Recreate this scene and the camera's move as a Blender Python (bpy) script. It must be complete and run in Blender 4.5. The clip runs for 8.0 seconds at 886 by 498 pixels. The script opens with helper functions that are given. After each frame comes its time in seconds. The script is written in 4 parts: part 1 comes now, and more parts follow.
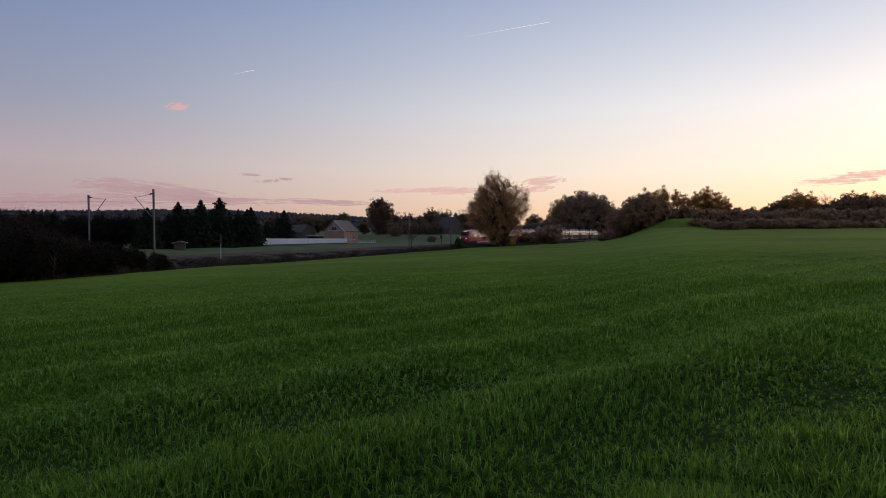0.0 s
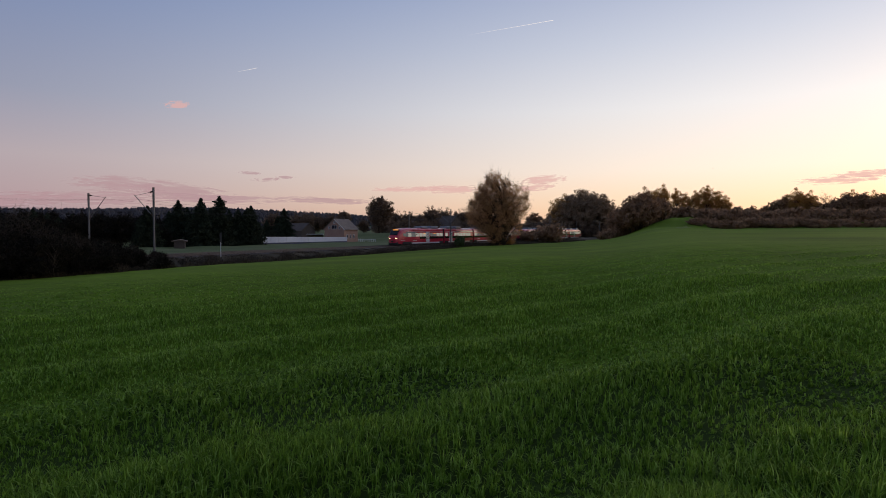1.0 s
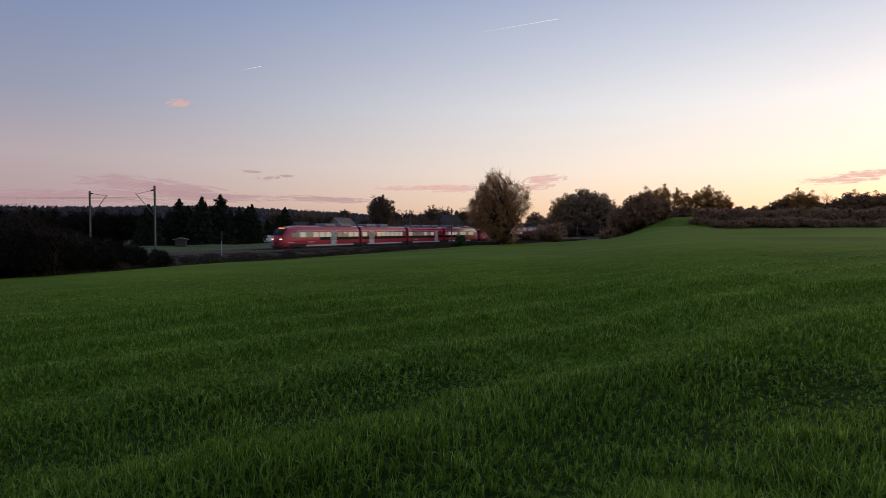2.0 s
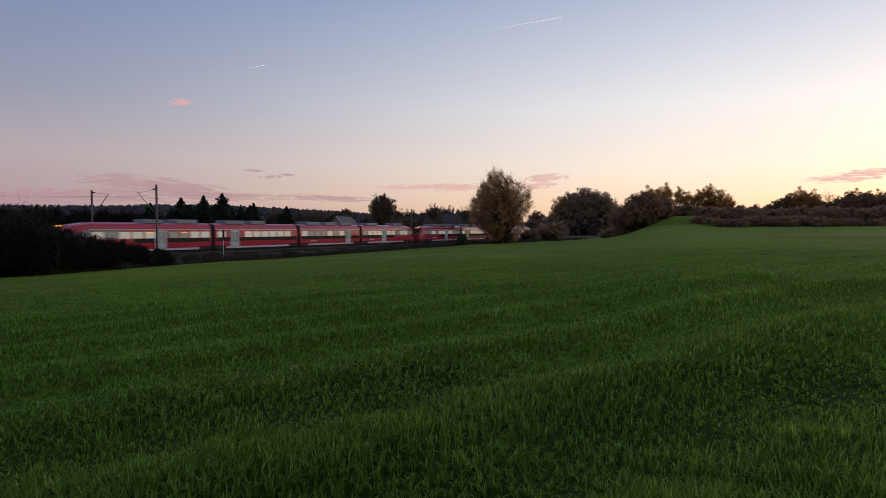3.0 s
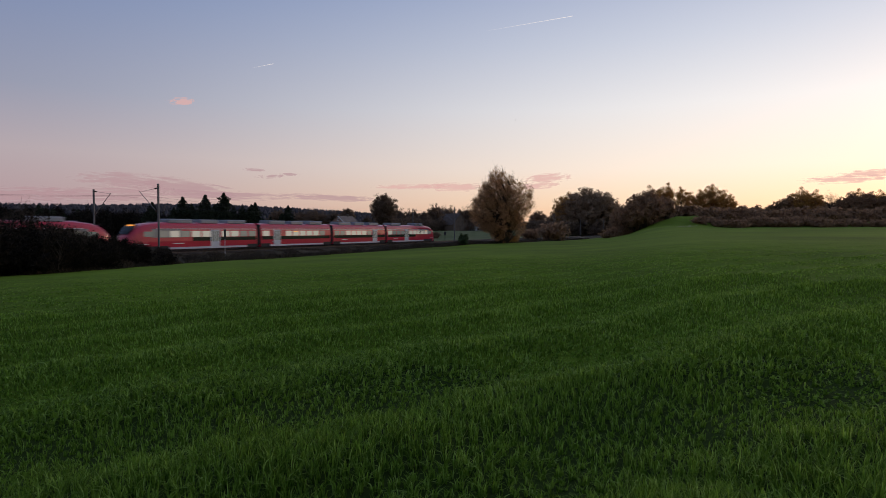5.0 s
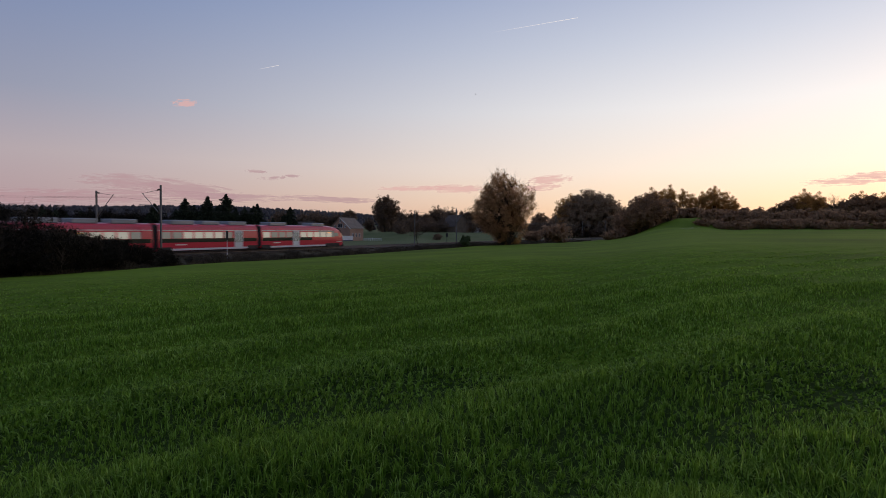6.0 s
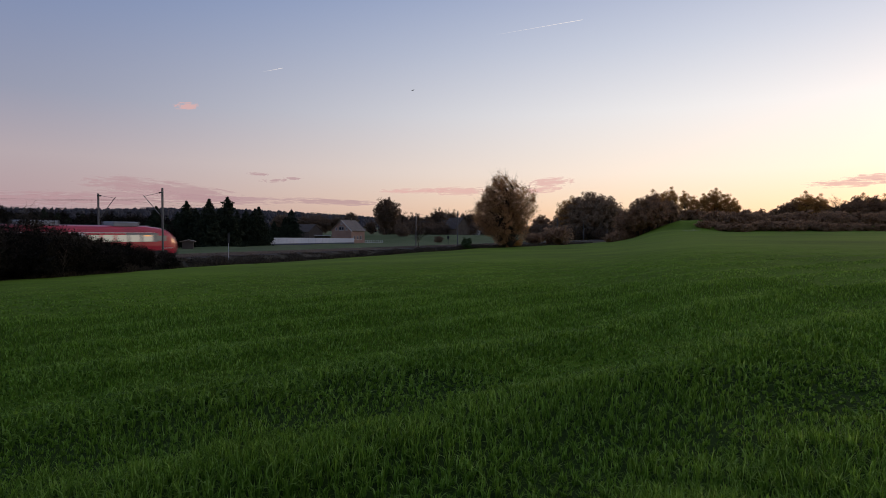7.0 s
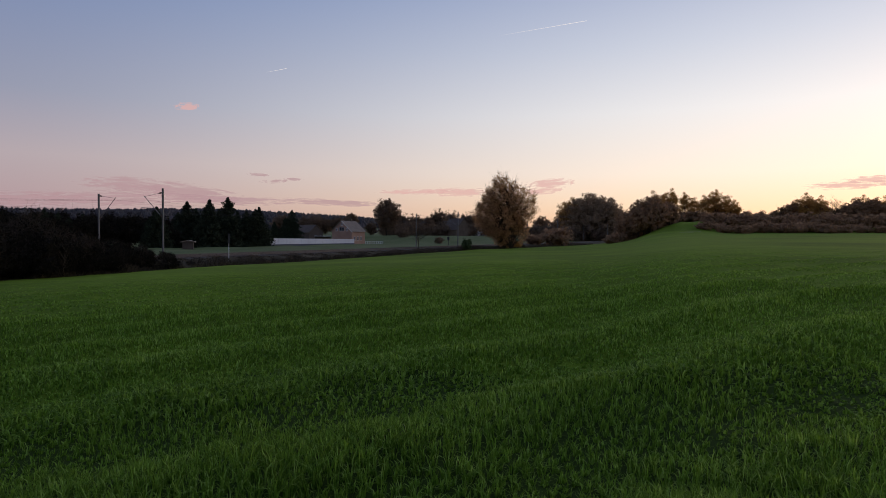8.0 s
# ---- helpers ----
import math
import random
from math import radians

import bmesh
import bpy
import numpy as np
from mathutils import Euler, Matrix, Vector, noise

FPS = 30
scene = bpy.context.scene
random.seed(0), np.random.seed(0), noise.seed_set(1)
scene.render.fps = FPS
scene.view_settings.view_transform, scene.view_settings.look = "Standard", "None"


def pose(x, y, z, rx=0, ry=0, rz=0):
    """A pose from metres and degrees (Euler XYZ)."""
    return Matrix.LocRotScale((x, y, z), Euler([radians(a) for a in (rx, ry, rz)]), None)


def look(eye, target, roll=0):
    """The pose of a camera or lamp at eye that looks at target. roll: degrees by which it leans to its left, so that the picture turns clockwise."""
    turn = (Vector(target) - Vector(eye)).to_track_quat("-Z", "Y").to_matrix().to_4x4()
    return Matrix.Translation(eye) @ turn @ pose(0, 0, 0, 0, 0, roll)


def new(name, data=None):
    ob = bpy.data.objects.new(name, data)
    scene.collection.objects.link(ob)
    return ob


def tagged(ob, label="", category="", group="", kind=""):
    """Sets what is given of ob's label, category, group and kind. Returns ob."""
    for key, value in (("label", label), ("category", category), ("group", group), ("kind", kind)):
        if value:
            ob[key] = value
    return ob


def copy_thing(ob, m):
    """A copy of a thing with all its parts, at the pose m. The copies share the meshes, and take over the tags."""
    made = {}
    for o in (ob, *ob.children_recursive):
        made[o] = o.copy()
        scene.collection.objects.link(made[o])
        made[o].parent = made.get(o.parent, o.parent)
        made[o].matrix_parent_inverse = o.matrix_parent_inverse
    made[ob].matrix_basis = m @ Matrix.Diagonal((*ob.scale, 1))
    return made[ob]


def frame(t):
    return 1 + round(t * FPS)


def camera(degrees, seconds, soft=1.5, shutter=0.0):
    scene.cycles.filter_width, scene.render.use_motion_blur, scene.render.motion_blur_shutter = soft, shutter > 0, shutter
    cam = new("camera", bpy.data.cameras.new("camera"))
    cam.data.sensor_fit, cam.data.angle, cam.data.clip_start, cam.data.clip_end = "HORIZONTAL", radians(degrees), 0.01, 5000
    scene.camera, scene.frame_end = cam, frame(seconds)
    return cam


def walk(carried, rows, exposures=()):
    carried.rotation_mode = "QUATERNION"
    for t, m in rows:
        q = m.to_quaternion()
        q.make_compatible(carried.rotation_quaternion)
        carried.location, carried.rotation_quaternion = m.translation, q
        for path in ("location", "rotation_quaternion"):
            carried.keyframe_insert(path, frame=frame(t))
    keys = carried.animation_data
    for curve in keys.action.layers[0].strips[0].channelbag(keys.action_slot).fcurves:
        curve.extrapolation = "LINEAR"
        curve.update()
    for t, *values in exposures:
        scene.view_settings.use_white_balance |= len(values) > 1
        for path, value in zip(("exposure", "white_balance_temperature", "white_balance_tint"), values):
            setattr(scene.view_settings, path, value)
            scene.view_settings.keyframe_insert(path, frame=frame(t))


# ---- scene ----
# camera: stands in the field, held by hand, turns a little
EYE = (0.0, 0.0, 1.6)
cam = camera(76.2, 8.0, 0.8, 0.5)
TURNS = [
    (0.0, 88.253, 0.0, 0.0), (0.5, 88.212, 0.079, -0.002), (1.0, 88.113, 0.097, -0.003), (1.5, 88.066, 0.208, -0.001),
    (3.0, 87.895, 0.222, 0.228), (3.5, 87.859, 0.281, 0.268), (4.0, 87.828, 0.361, 0.307), (4.5, 87.838, 0.354, 0.307),
    (6.0, 88.046, 0.428, 0.555), (6.5, 88.176, 0.428, 0.597), (7.0, 88.285, 0.368, 0.687), (7.5, 88.348, 0.419, 0.717),
    (8.0, 88.385, 0.493, 0.709),
]


def hand_held(pitch, lean, yaw):
    return Matrix.Translation(EYE) @ pose(0, 0, 0, 0, 0, yaw) @ pose(0, 0, 0, pitch) @ pose(0, 0, 0, 0, 0, lean)


walk(cam, [(t, hand_held(a, b, c)) for t, a, b, c in TURNS], [(0.0, 0.0), (8.0, 0.0)])

# world: clear dusk sky, sun just under the tree line to the right
SUN_AZ = radians(51.0)
SUN_WAY = Vector((math.sin(SUN_AZ), math.cos(SUN_AZ), 0.0))


def node(tree, kind, at=None, **values):
    n = tree.nodes.new(kind)
    for key, value in values.items():
        n.inputs[key.replace("_", " ")].default_value = value
    return n


def ramp(tree, stops, mode="LINEAR"):
    n = tree.nodes.new("ShaderNodeValToRGB")
    n.color_ramp.interpolation = mode
    el = n.color_ramp.elements
    while len(el) < len(stops):
        el.new(0.5)
    for e, (p, c) in zip(el, stops):
        e.position, e.color = p, (*c, 1.0) if len(c) == 3 else c
    return n


def maths(tree, op, a, b=None, clamp=False):
    n = tree.nodes.new("ShaderNodeMath")
    n.operation, n.use_clamp = op, clamp
    for i, v in enumerate((a, b)):
        if v is None:
            continue
        if isinstance(v, (int, float)):
            n.inputs[i].default_value = v
        else:
            tree.links.new(v, n.inputs[i])
    return n.outputs[0]


def make_world():
    w = bpy.data.worlds.new("dusk")
    scene.world = w
    w.use_nodes = True
    t = w.node_tree
    t.nodes.clear()
    L = t.links.new
    co = t.nodes.new("ShaderNodeTexCoord")
    sep = t.nodes.new("ShaderNodeSeparateXYZ")
    L(co.outputs["Generated"], sep.inputs[0])
    up = sep.outputs["Z"]
    flat = t.nodes.new("ShaderNodeVectorMath")
    flat.operation = "MULTIPLY"
    flat.inputs[1].default_value = (1, 1, 0)
    L(co.outputs["Generated"], flat.inputs[0])
    nrm = t.nodes.new("ShaderNodeVectorMath")
    nrm.operation = "NORMALIZE"
    L(flat.outputs[0], nrm.inputs[0])
    dot = t.nodes.new("ShaderNodeVectorMath")
    dot.operation = "DOT_PRODUCT"
    dot.inputs[1].default_value = SUN_WAY
    L(nrm.outputs[0], dot.inputs[0])
    near = maths(t, "POWER", maths(t, "ADD", dot.outputs["Value"], 0.0, True), 1.35)
    away = ramp(t, [(0.0, (0.36, 0.255, 0.305)), (0.05, (0.425, 0.318, 0.365)), (0.11, (0.435, 0.362, 0.412)), (0.2, (0.29, 0.305, 0.42)), (0.38, (0.16, 0.23, 0.43)), (1.0, (0.18, 0.24, 0.42))])
    glow = ramp(t, [(0.0, (0.98, 0.60, 0.30)), (0.04, (1.08, 0.79, 0.54)), (0.10, (1.05, 0.90, 0.78)), (0.2, (0.93, 0.90, 0.90)), (0.3, (0.66, 0.69, 0.79)), (0.40, (0.43, 0.48, 0.65)), (1.0, (0.22, 0.27, 0.44))])
    L(up, away.inputs[0])
    L(up, glow.inputs[0])
    mix = t.nodes.new("ShaderNodeMix")
    mix.data_type = "RGBA"
    L(near, mix.inputs["Factor"])
    L(away.outputs[0], mix.inputs["A"])
    L(glow.outputs[0], mix.inputs["B"])
    # the bright core of the afterglow, where the sun has just gone
    core = t.nodes.new("ShaderNodeVectorMath")
    core.operation = "DOT_PRODUCT"
    core.inputs[1].default_value = (math.sin(0.91) * 0.98, math.cos(0.91) * 0.98, 0.15)
    L(co.outputs["Generated"], core.inputs[0])
    heat = maths(t, "MULTIPLY", maths(t, "POWER", maths(t, "ADD", core.outputs["Value"], 0.0, True), 110.0), 2.4)
    tint = t.nodes.new("ShaderNodeVectorMath")
    tint.operation = "SCALE"
    tint.inputs[0].default_value = (1.0, 0.78, 0.52)
    L(heat, tint.inputs["Scale"])
    both = t.nodes.new("ShaderNodeVectorMath")
    both.operation = "ADD"
    L(mix.outputs["Result"], both.inputs[0])
    L(tint.outputs[0], both.inputs[1])
    bg = t.nodes.new("ShaderNodeBackground")
    bg.inputs["Strength"].default_value = 0.95
    L(both.outputs[0], bg.inputs["Color"])
    sky = t.nodes.new("ShaderNodeTexSky")
    sky.sky_type, sky.sun_disc = "NISHITA", False
    sky.sun_elevation, sky.sun_rotation = radians(1.0), SUN_AZ
    bg2 = t.nodes.new("ShaderNodeBackground")
    bg2.inputs["Strength"].default_value = 0.05
    L(sky.outputs[0], bg2.inputs["Color"])
    add = t.nodes.new("ShaderNodeAddShader")
    L(bg.outputs[0], add.inputs[0])
    L(bg2.outputs[0], add.inputs[1])
    out = t.nodes.new("ShaderNodeOutputWorld")
    L(add.outputs[0], out.inputs["Surface"])


make_world()
sun = new("sun", bpy.data.lights.new("sun", "SUN"))
sun.data.energy, sun.data.angle, sun.data.color = 0.5, radians(10), (1.0, 0.62, 0.34)
sun.matrix_world = look(SUN_WAY * 100 + Vector((0, 0, 4.0)), (0, 0, 0))


# ---- materials ----
def surface(name, stops, rough=0.8, metal=0.0, scale=3.0, fine=40.0, bump=0.0, per="", coat=0.0, through_light=0.0, space="Object", spec=0.5, streak=None):
    """Base colour from two scales of noise; per: 'object' or 'island' shifts the tone of each piece."""
    m = bpy.data.materials.new(name)
    m.use_nodes = True
    t = m.node_tree
    L = t.links.new
    b = t.nodes["Principled BSDF"]
    b.inputs["Roughness"].default_value, b.inputs["Metallic"].default_value = rough, metal
    b.inputs["Coat Weight"].default_value = coat
    b.inputs["Specular IOR Level"].default_value = spec
    co = t.nodes.new("ShaderNodeTexCoord")
    n1 = node(t, "ShaderNodeTexNoise", Scale=scale, Detail=4.0)
    n2 = node(t, "ShaderNodeTexNoise", Scale=fine, Detail=3.0)
    for n in (n1, n2):
        L(co.outputs[space], n.inputs["Vector"])
    if streak:
        mp = t.nodes.new("ShaderNodeMapping")
        mp.inputs["Rotation"].default_value, mp.inputs["Scale"].default_value = (0, 0, radians(streak[0])), (streak[1], streak[2], 1)
        L(co.outputs[space], mp.inputs["Vector"])
        L(mp.outputs[0], n2.inputs["Vector"])
    v = maths(t, "ADD", maths(t, "MULTIPLY", n1.outputs["Fac"], 0.6), maths(t, "MULTIPLY", n2.outputs["Fac"], 0.4))
    if per == "object":
        o = t.nodes.new("ShaderNodeObjectInfo")
        v = maths(t, "ADD", v, maths(t, "MULTIPLY", maths(t, "SUBTRACT", o.outputs["Random"], 0.5), 0.35))
    if per == "island":
        o = t.nodes.new("ShaderNodeNewGeometry")
        v = maths(t, "ADD", maths(t, "MULTIPLY", v, 0.45), maths(t, "MULTIPLY", o.outputs["Random Per Island"], 0.55))
    r = ramp(t, [(0.25 + 0.5 * p, c) for p, c in stops])
    L(v, r.inputs[0])
    L(r.outputs[0], b.inputs["Base Color"])
    if bump:
        k = node(t, "ShaderNodeBump", Strength=bump, Distance=0.02)
        L(n2.outputs["Fac"], k.inputs["Height"])
        L(k.outputs[0], b.inputs["Normal"])
    if through_light:
        tr = t.nodes.new("ShaderNodeBsdfTranslucent")
        L(r.outputs[0], tr.inputs["Color"])
        mx = t.nodes.new("ShaderNodeMixShader")
        mx.inputs[0].default_value = through_light
        L(b.outputs[0], mx.inputs[1])
        L(tr.outputs[0], mx.inputs[2])
        L(mx.outputs[0], t.nodes["Material Output"].inputs["Surface"])
    return m


def glowing(name, colour, strength, base=(0.02, 0.02, 0.02), rough=0.1):
    m = bpy.data.materials.new(name)
    m.use_nodes = True
    b = m.node_tree.nodes["Principled BSDF"]
    b.inputs["Base Color"].default_value = (*base, 1)
    b.inputs["Roughness"].default_value = rough
    b.inputs["Emission Color"].default_value = (*colour, 1)
    b.inputs["Emission Strength"].default_value = strength
    return m


WHEAT = surface("young_wheat", [(0.0, (0.070, 0.132, 0.013)), (0.45, (0.144, 0.262, 0.026)), (0.8, (0.226, 0.380, 0.044)), (1.0, (0.33, 0.48, 0.10))], 0.6, per="island", scale=0.25, fine=2.0, through_light=0.62, spec=0.12)
# soil near the eye, its colour darkened for the shade between blades
GAP_SHADE = surface("gap_shade_soil", [(0.0, (0.017, 0.027, 0.006)), (0.6, (0.034, 0.056, 0.009)), (1.0, (0.062, 0.100, 0.013))], 0.95, scale=0.10, fine=4.0, bump=0.6, spec=0.05)
SOIL = surface("field_soil", [(0.0, (0.054, 0.088, 0.009)), (0.5, (0.098, 0.155, 0.013)), (1.0, (0.158, 0.235, 0.020))], 0.95, scale=0.12, fine=3.0, bump=0.6, spec=0.05)
FIELD = surface("field_green", [(0.0, (0.050, 0.080, 0.008)), (0.5, (0.112, 0.170, 0.014)), (1.0, (0.185, 0.268, 0.024))], 0.95, scale=0.06, fine=1.0, bump=0.6, spec=0.05, streak=(-31.8, 0.22, 2.6))
MEADOW = surface("meadow_grass", [(0.0, (0.062, 0.080, 0.028)), (0.5, (0.098, 0.118, 0.046)), (1.0, (0.15, 0.150, 0.075))], 0.95, scale=0.08, fine=2.0, bump=0.8, spec=0.1)
VERGE = surface("dry_verge", [(0.0, (0.040, 0.035, 0.020)), (0.5, (0.072, 0.058, 0.036)), (1.0, (0.12, 0.092, 0.058))], 0.95, scale=0.3, fine=4.0, bump=1.0, spec=0.1)
PATH = surface("gravel_path", [(0.0, (0.15, 0.135, 0.11)), (0.5, (0.24, 0.215, 0.18)), (1.0, (0.34, 0.31, 0.26))], 0.95, scale=0.3, fine=5.0, bump=0.8)
BALLAST = surface("ballast_stone", [(0.0, (0.024, 0.019, 0.016)), (0.5, (0.045, 0.036, 0.030)), (1.0, (0.08, 0.066, 0.056))], 0.9, scale=0.5, fine=14.0, bump=1.0)
STRAW = surface("dry_grass_blades", [(0.0, (0.032, 0.027, 0.018)), (0.5, (0.066, 0.051, 0.034)), (1.0, (0.13, 0.098, 0.062))], 0.9, per="island", scale=0.5, fine=3.0, through_light=0.3, spec=0.2)
RAIL = surface("rail_steel", [(0.0, (0.07, 0.055, 0.047)), (1.0, (0.18, 0.155, 0.14))], 0.6, 0.3, scale=2.0)
SLEEPER = surface("concrete_sleeper", [(0.0, (0.06, 0.052, 0.046)), (1.0, (0.12, 0.105, 0.095))], 0.9, per="object")
MAST = surface("galvanised_steel", [(0.0, (0.10, 0.10, 0.10)), (0.6, (0.16, 0.16, 0.16)), (1.0, (0.22, 0.22, 0.21))], 0.6, 0.4, scale=1.0, fine=15.0)
WIRE = surface("dark_copper_wire", [(0.0, (0.03, 0.028, 0.026)), (1.0, (0.06, 0.05, 0.045))], 0.6, 0.3)
INSUL = surface("brown_insulator", [(0.0, (0.05, 0.03, 0.02)), (1.0, (0.09, 0.05, 0.035))], 0.4)
BARK = surface("bark", [(0.0, (0.030, 0.024, 0.018)), (0.5, (0.060, 0.048, 0.036)), (1.0, (0.10, 0.085, 0.065))], 0.95, scale=2.0, fine=18.0, bump=0.8, spec=0.1)


def leaves(name, stops, thru=0.4):
    return surface(name, stops, 0.7, per="island", scale=0.25, fine=2.0, through_light=thru, spec=0.25)


LEAF_AUTUMN = leaves("autumn_leaf", [(0.0, (0.23, 0.145, 0.072)), (0.4, (0.40, 0.235, 0.108)), (0.75, (0.58, 0.31, 0.135)), (1.0, (0.78, 0.47, 0.25))], 0.68)
LEAF_DARK = leaves("dark_leaf", [(0.0, (0.22, 0.160, 0.108)), (0.5, (0.32, 0.228, 0.146)), (1.0, (0.42, 0.290, 0.178))], 0.42)
LEAF_GOLD = leaves("golden_leaf", [(0.0, (0.30, 0.17, 0.06)), (0.5, (0.46, 0.25, 0.08)), (1.0, (0.62, 0.34, 0.10))], 0.65)
LEAF_BROWN = leaves("brown_leaf", [(0.0, (0.24, 0.155, 0.10)), (0.5, (0.34, 0.21, 0.125)), (1.0, (0.46, 0.28, 0.15))], 0.55)
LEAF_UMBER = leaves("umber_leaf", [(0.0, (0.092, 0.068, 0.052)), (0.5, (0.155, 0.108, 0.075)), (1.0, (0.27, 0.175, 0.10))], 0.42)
LEAF_GREEN = leaves("green_leaf", [(0.0, (0.030, 0.050, 0.020)), (0.5, (0.055, 0.085, 0.030)), (1.0, (0.09, 0.12, 0.045))], 0.3)
BRAMBLE = leaves("bramble_leaf", [(0.0, (0.030, 0.024, 0.017)), (0.5, (0.058, 0.044, 0.030)), (1.0, (0.10, 0.076, 0.048))], 0.25)
NEEDLE = surface("spruce_needle", [(0.0, (0.014, 0.022, 0.014)), (0.5, (0.026, 0.036, 0.022)), (1.0, (0.045, 0.055, 0.030))], 0.85, per="island", scale=0.25, fine=2.0, through_light=0.1, spec=0.08)
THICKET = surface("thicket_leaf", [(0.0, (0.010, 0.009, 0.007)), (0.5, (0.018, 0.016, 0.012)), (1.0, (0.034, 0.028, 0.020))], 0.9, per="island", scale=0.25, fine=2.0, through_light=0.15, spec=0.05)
# the ridge's distance haze is mixed into this grey-violet leaf colour
HAZED_FOREST = leaves("hazed_forest", [(0.0, (0.036, 0.036, 0.045)), (0.5, (0.056, 0.052, 0.060)), (1.0, (0.08, 0.070, 0.068))], 0.1)


# ---- mesh helpers ----
def fast_mesh(name, V, F, mat, smooth=False):
    """A mesh from arrays of places and of faces with the same number of corners."""
    V, F = np.asarray(V, dtype=np.float32), np.asarray(F, dtype=np.int32)
    me = bpy.data.meshes.new(name)
    me.vertices.add(len(V))
    me.vertices.foreach_set("co", V.ravel())
    k = F.shape[1]
    me.loops.add(F.size)
    me.loops.foreach_set("vertex_index", F.ravel())
    me.polygons.add(len(F))
    me.polygons.foreach_set("loop_start", np.arange(0, F.size, k, dtype=np.int32))
    me.polygons.foreach_set("use_smooth", np.full(len(F), smooth))
    me.update(calc_edges=True)
    for m in (mat if isinstance(mat, (list, tuple)) else [mat]):
        me.materials.append(m)
    return me


def part(name, bm, material, parent, label="", smooth=False):
    me = bpy.data.meshes.new(name)
    bm.normal_update()
    bm.to_mesh(me)
    bm.free()
    if smooth:
        me.polygons.foreach_set("use_smooth", np.full(len(me.polygons), True))
    me.materials.append(material)
    ob = new(name, me)
    ob.parent = parent
    if label:
        ob["label"] = label
    return ob


def mesh_part(name, me, parent, label="", at=None):
    ob = new(name, me)
    ob.parent = parent
    if at is not None:
        ob.matrix_basis = at
    if label:
        ob["label"] = label
    return ob


def thing(name, m, label, category, group="", kind=""):
    ob = new(name)
    ob.matrix_basis = m
    return tagged(ob, label, category, group, kind)


def add_box(bm, lo, hi, bevel=0.0):
    lo, hi = Vector(lo), Vector(hi)
    r = bmesh.ops.create_cube(bm, size=1.0, matrix=Matrix.LocRotScale((lo + hi) / 2, None, hi - lo))
    if bevel:
        es = list({e for v in r["verts"] for e in v.link_edges})
        bmesh.ops.bevel(bm, geom=es, offset=bevel, segments=1, affect="EDGES")
    return bm


def box(lo, hi, bevel=0.0):
    return add_box(bmesh.new(), lo, hi, bevel)


def add_tube(bm, a, b, r0, r1, sides=6):
    a, b = Vector(a), Vector(b)
    q = (b - a).to_track_quat("Z", "Y").to_matrix().to_4x4()
    bmesh.ops.create_cone(bm, cap_ends=True, segments=sides, radius1=r0, radius2=r1, depth=(b - a).length, matrix=Matrix.Translation((a + b) / 2) @ q)
    return bm


def tubes(segs, sides=5):
    """Arrays for tapered tubes; segs: rows of (start, end, radius at start, radius at end)."""
    A = np.array([s[0] for s in segs], float)
    B = np.array([s[1] for s in segs], float)
    R = np.array([(s[2], s[3]) for s in segs], float)
    D = B - A
    D /= np.linalg.norm(D, axis=1)[:, None] + 1e-9
    ref = np.where(abs(D[:, 2:3]) > 0.9, np.array([[1.0, 0, 0]]), np.array([[0, 0, 1.0]]))
    U = np.cross(D, ref)
    U /= np.linalg.norm(U, axis=1)[:, None]
    W = np.cross(D, U)
    an = np.arange(sides) * 2 * np.pi / sides
    ring = np.cos(an)[None, :, None] * U[:, None] + np.sin(an)[None, :, None] * W[:, None]
    V = np.concatenate([A[:, None] + ring * R[:, None, :1], B[:, None] + ring * R[:, None, 1:]], axis=1).reshape(-1, 3)
    i = np.arange(sides)
    j = (i + 1) % sides
    F = np.stack([i, j, j + sides, i + sides], 1)
    F = (F[None] + (np.arange(len(segs)) * 2 * sides)[:, None, None]).reshape(-1, 4)
    return V, F


def leaf_pieces(P, size, rng, corners=3):
    """Small leaves, one three- or four-cornered piece at each place of P."""
    n = len(P)
    a = rng.normal(size=(n, 3))
    a /= np.linalg.norm(a, axis=1)[:, None]
    b = rng.normal(size=(n, 3))
    b -= (b * a).sum(1)[:, None] * a
    b /= np.linalg.norm(b, axis=1)[:, None]
    s = size * rng.uniform(0.6, 1.4, (n, 1))
    c = np.cross(a, b) * s * 0.25
    if corners == 3:
        V = np.stack([P - a * s, P + b * s * 0.9 + c, P + a * s], 1).reshape(-1, 3)
    else:
        V = np.stack([P - a * s, P + b * s * 0.55 + c, P + a * s, P - b * s * 0.55 + c], 1).reshape(-1, 3)
    F = np.arange(corners * n).reshape(-1, corners)
    return V, F


# ---- the lie of the land ----
TRACK_AT = Vector((-25.8, 88.0))
TRACK_TURN = radians(61.6)
ALONG = Vector((math.cos(TRACK_TURN), math.sin(TRACK_TURN)))
ACROSS = Vector((math.sin(TRACK_TURN), -math.cos(TRACK_TURN)))
RAIL_Z = -1.62


def on_line(s, p):
    """Place s metres along the railway and p metres from the near track towards the field."""
    return TRACK_AT + ALONG * s + ACROSS * p


def smooth_step(a, b, x):
    t = np.clip((x - a) / (b - a), 0, 1)
    return t * t * (3 - 2 * t)


def lumps(x, y, size, seed=0.0):
    """Cheap smooth unevenness from crossed waves."""
    k = 1.0 / size
    return (np.sin(x * k * 1.7 + 1.3 * np.sin(y * k * 0.9 + seed)) + np.sin(y * k * 1.9 + seed * 2.1 + 1.1 * np.sin(x * k * 1.3)) + np.sin((x + y) * k * 2.7 + seed)) / 3


ROW = (0.85, 0.527)


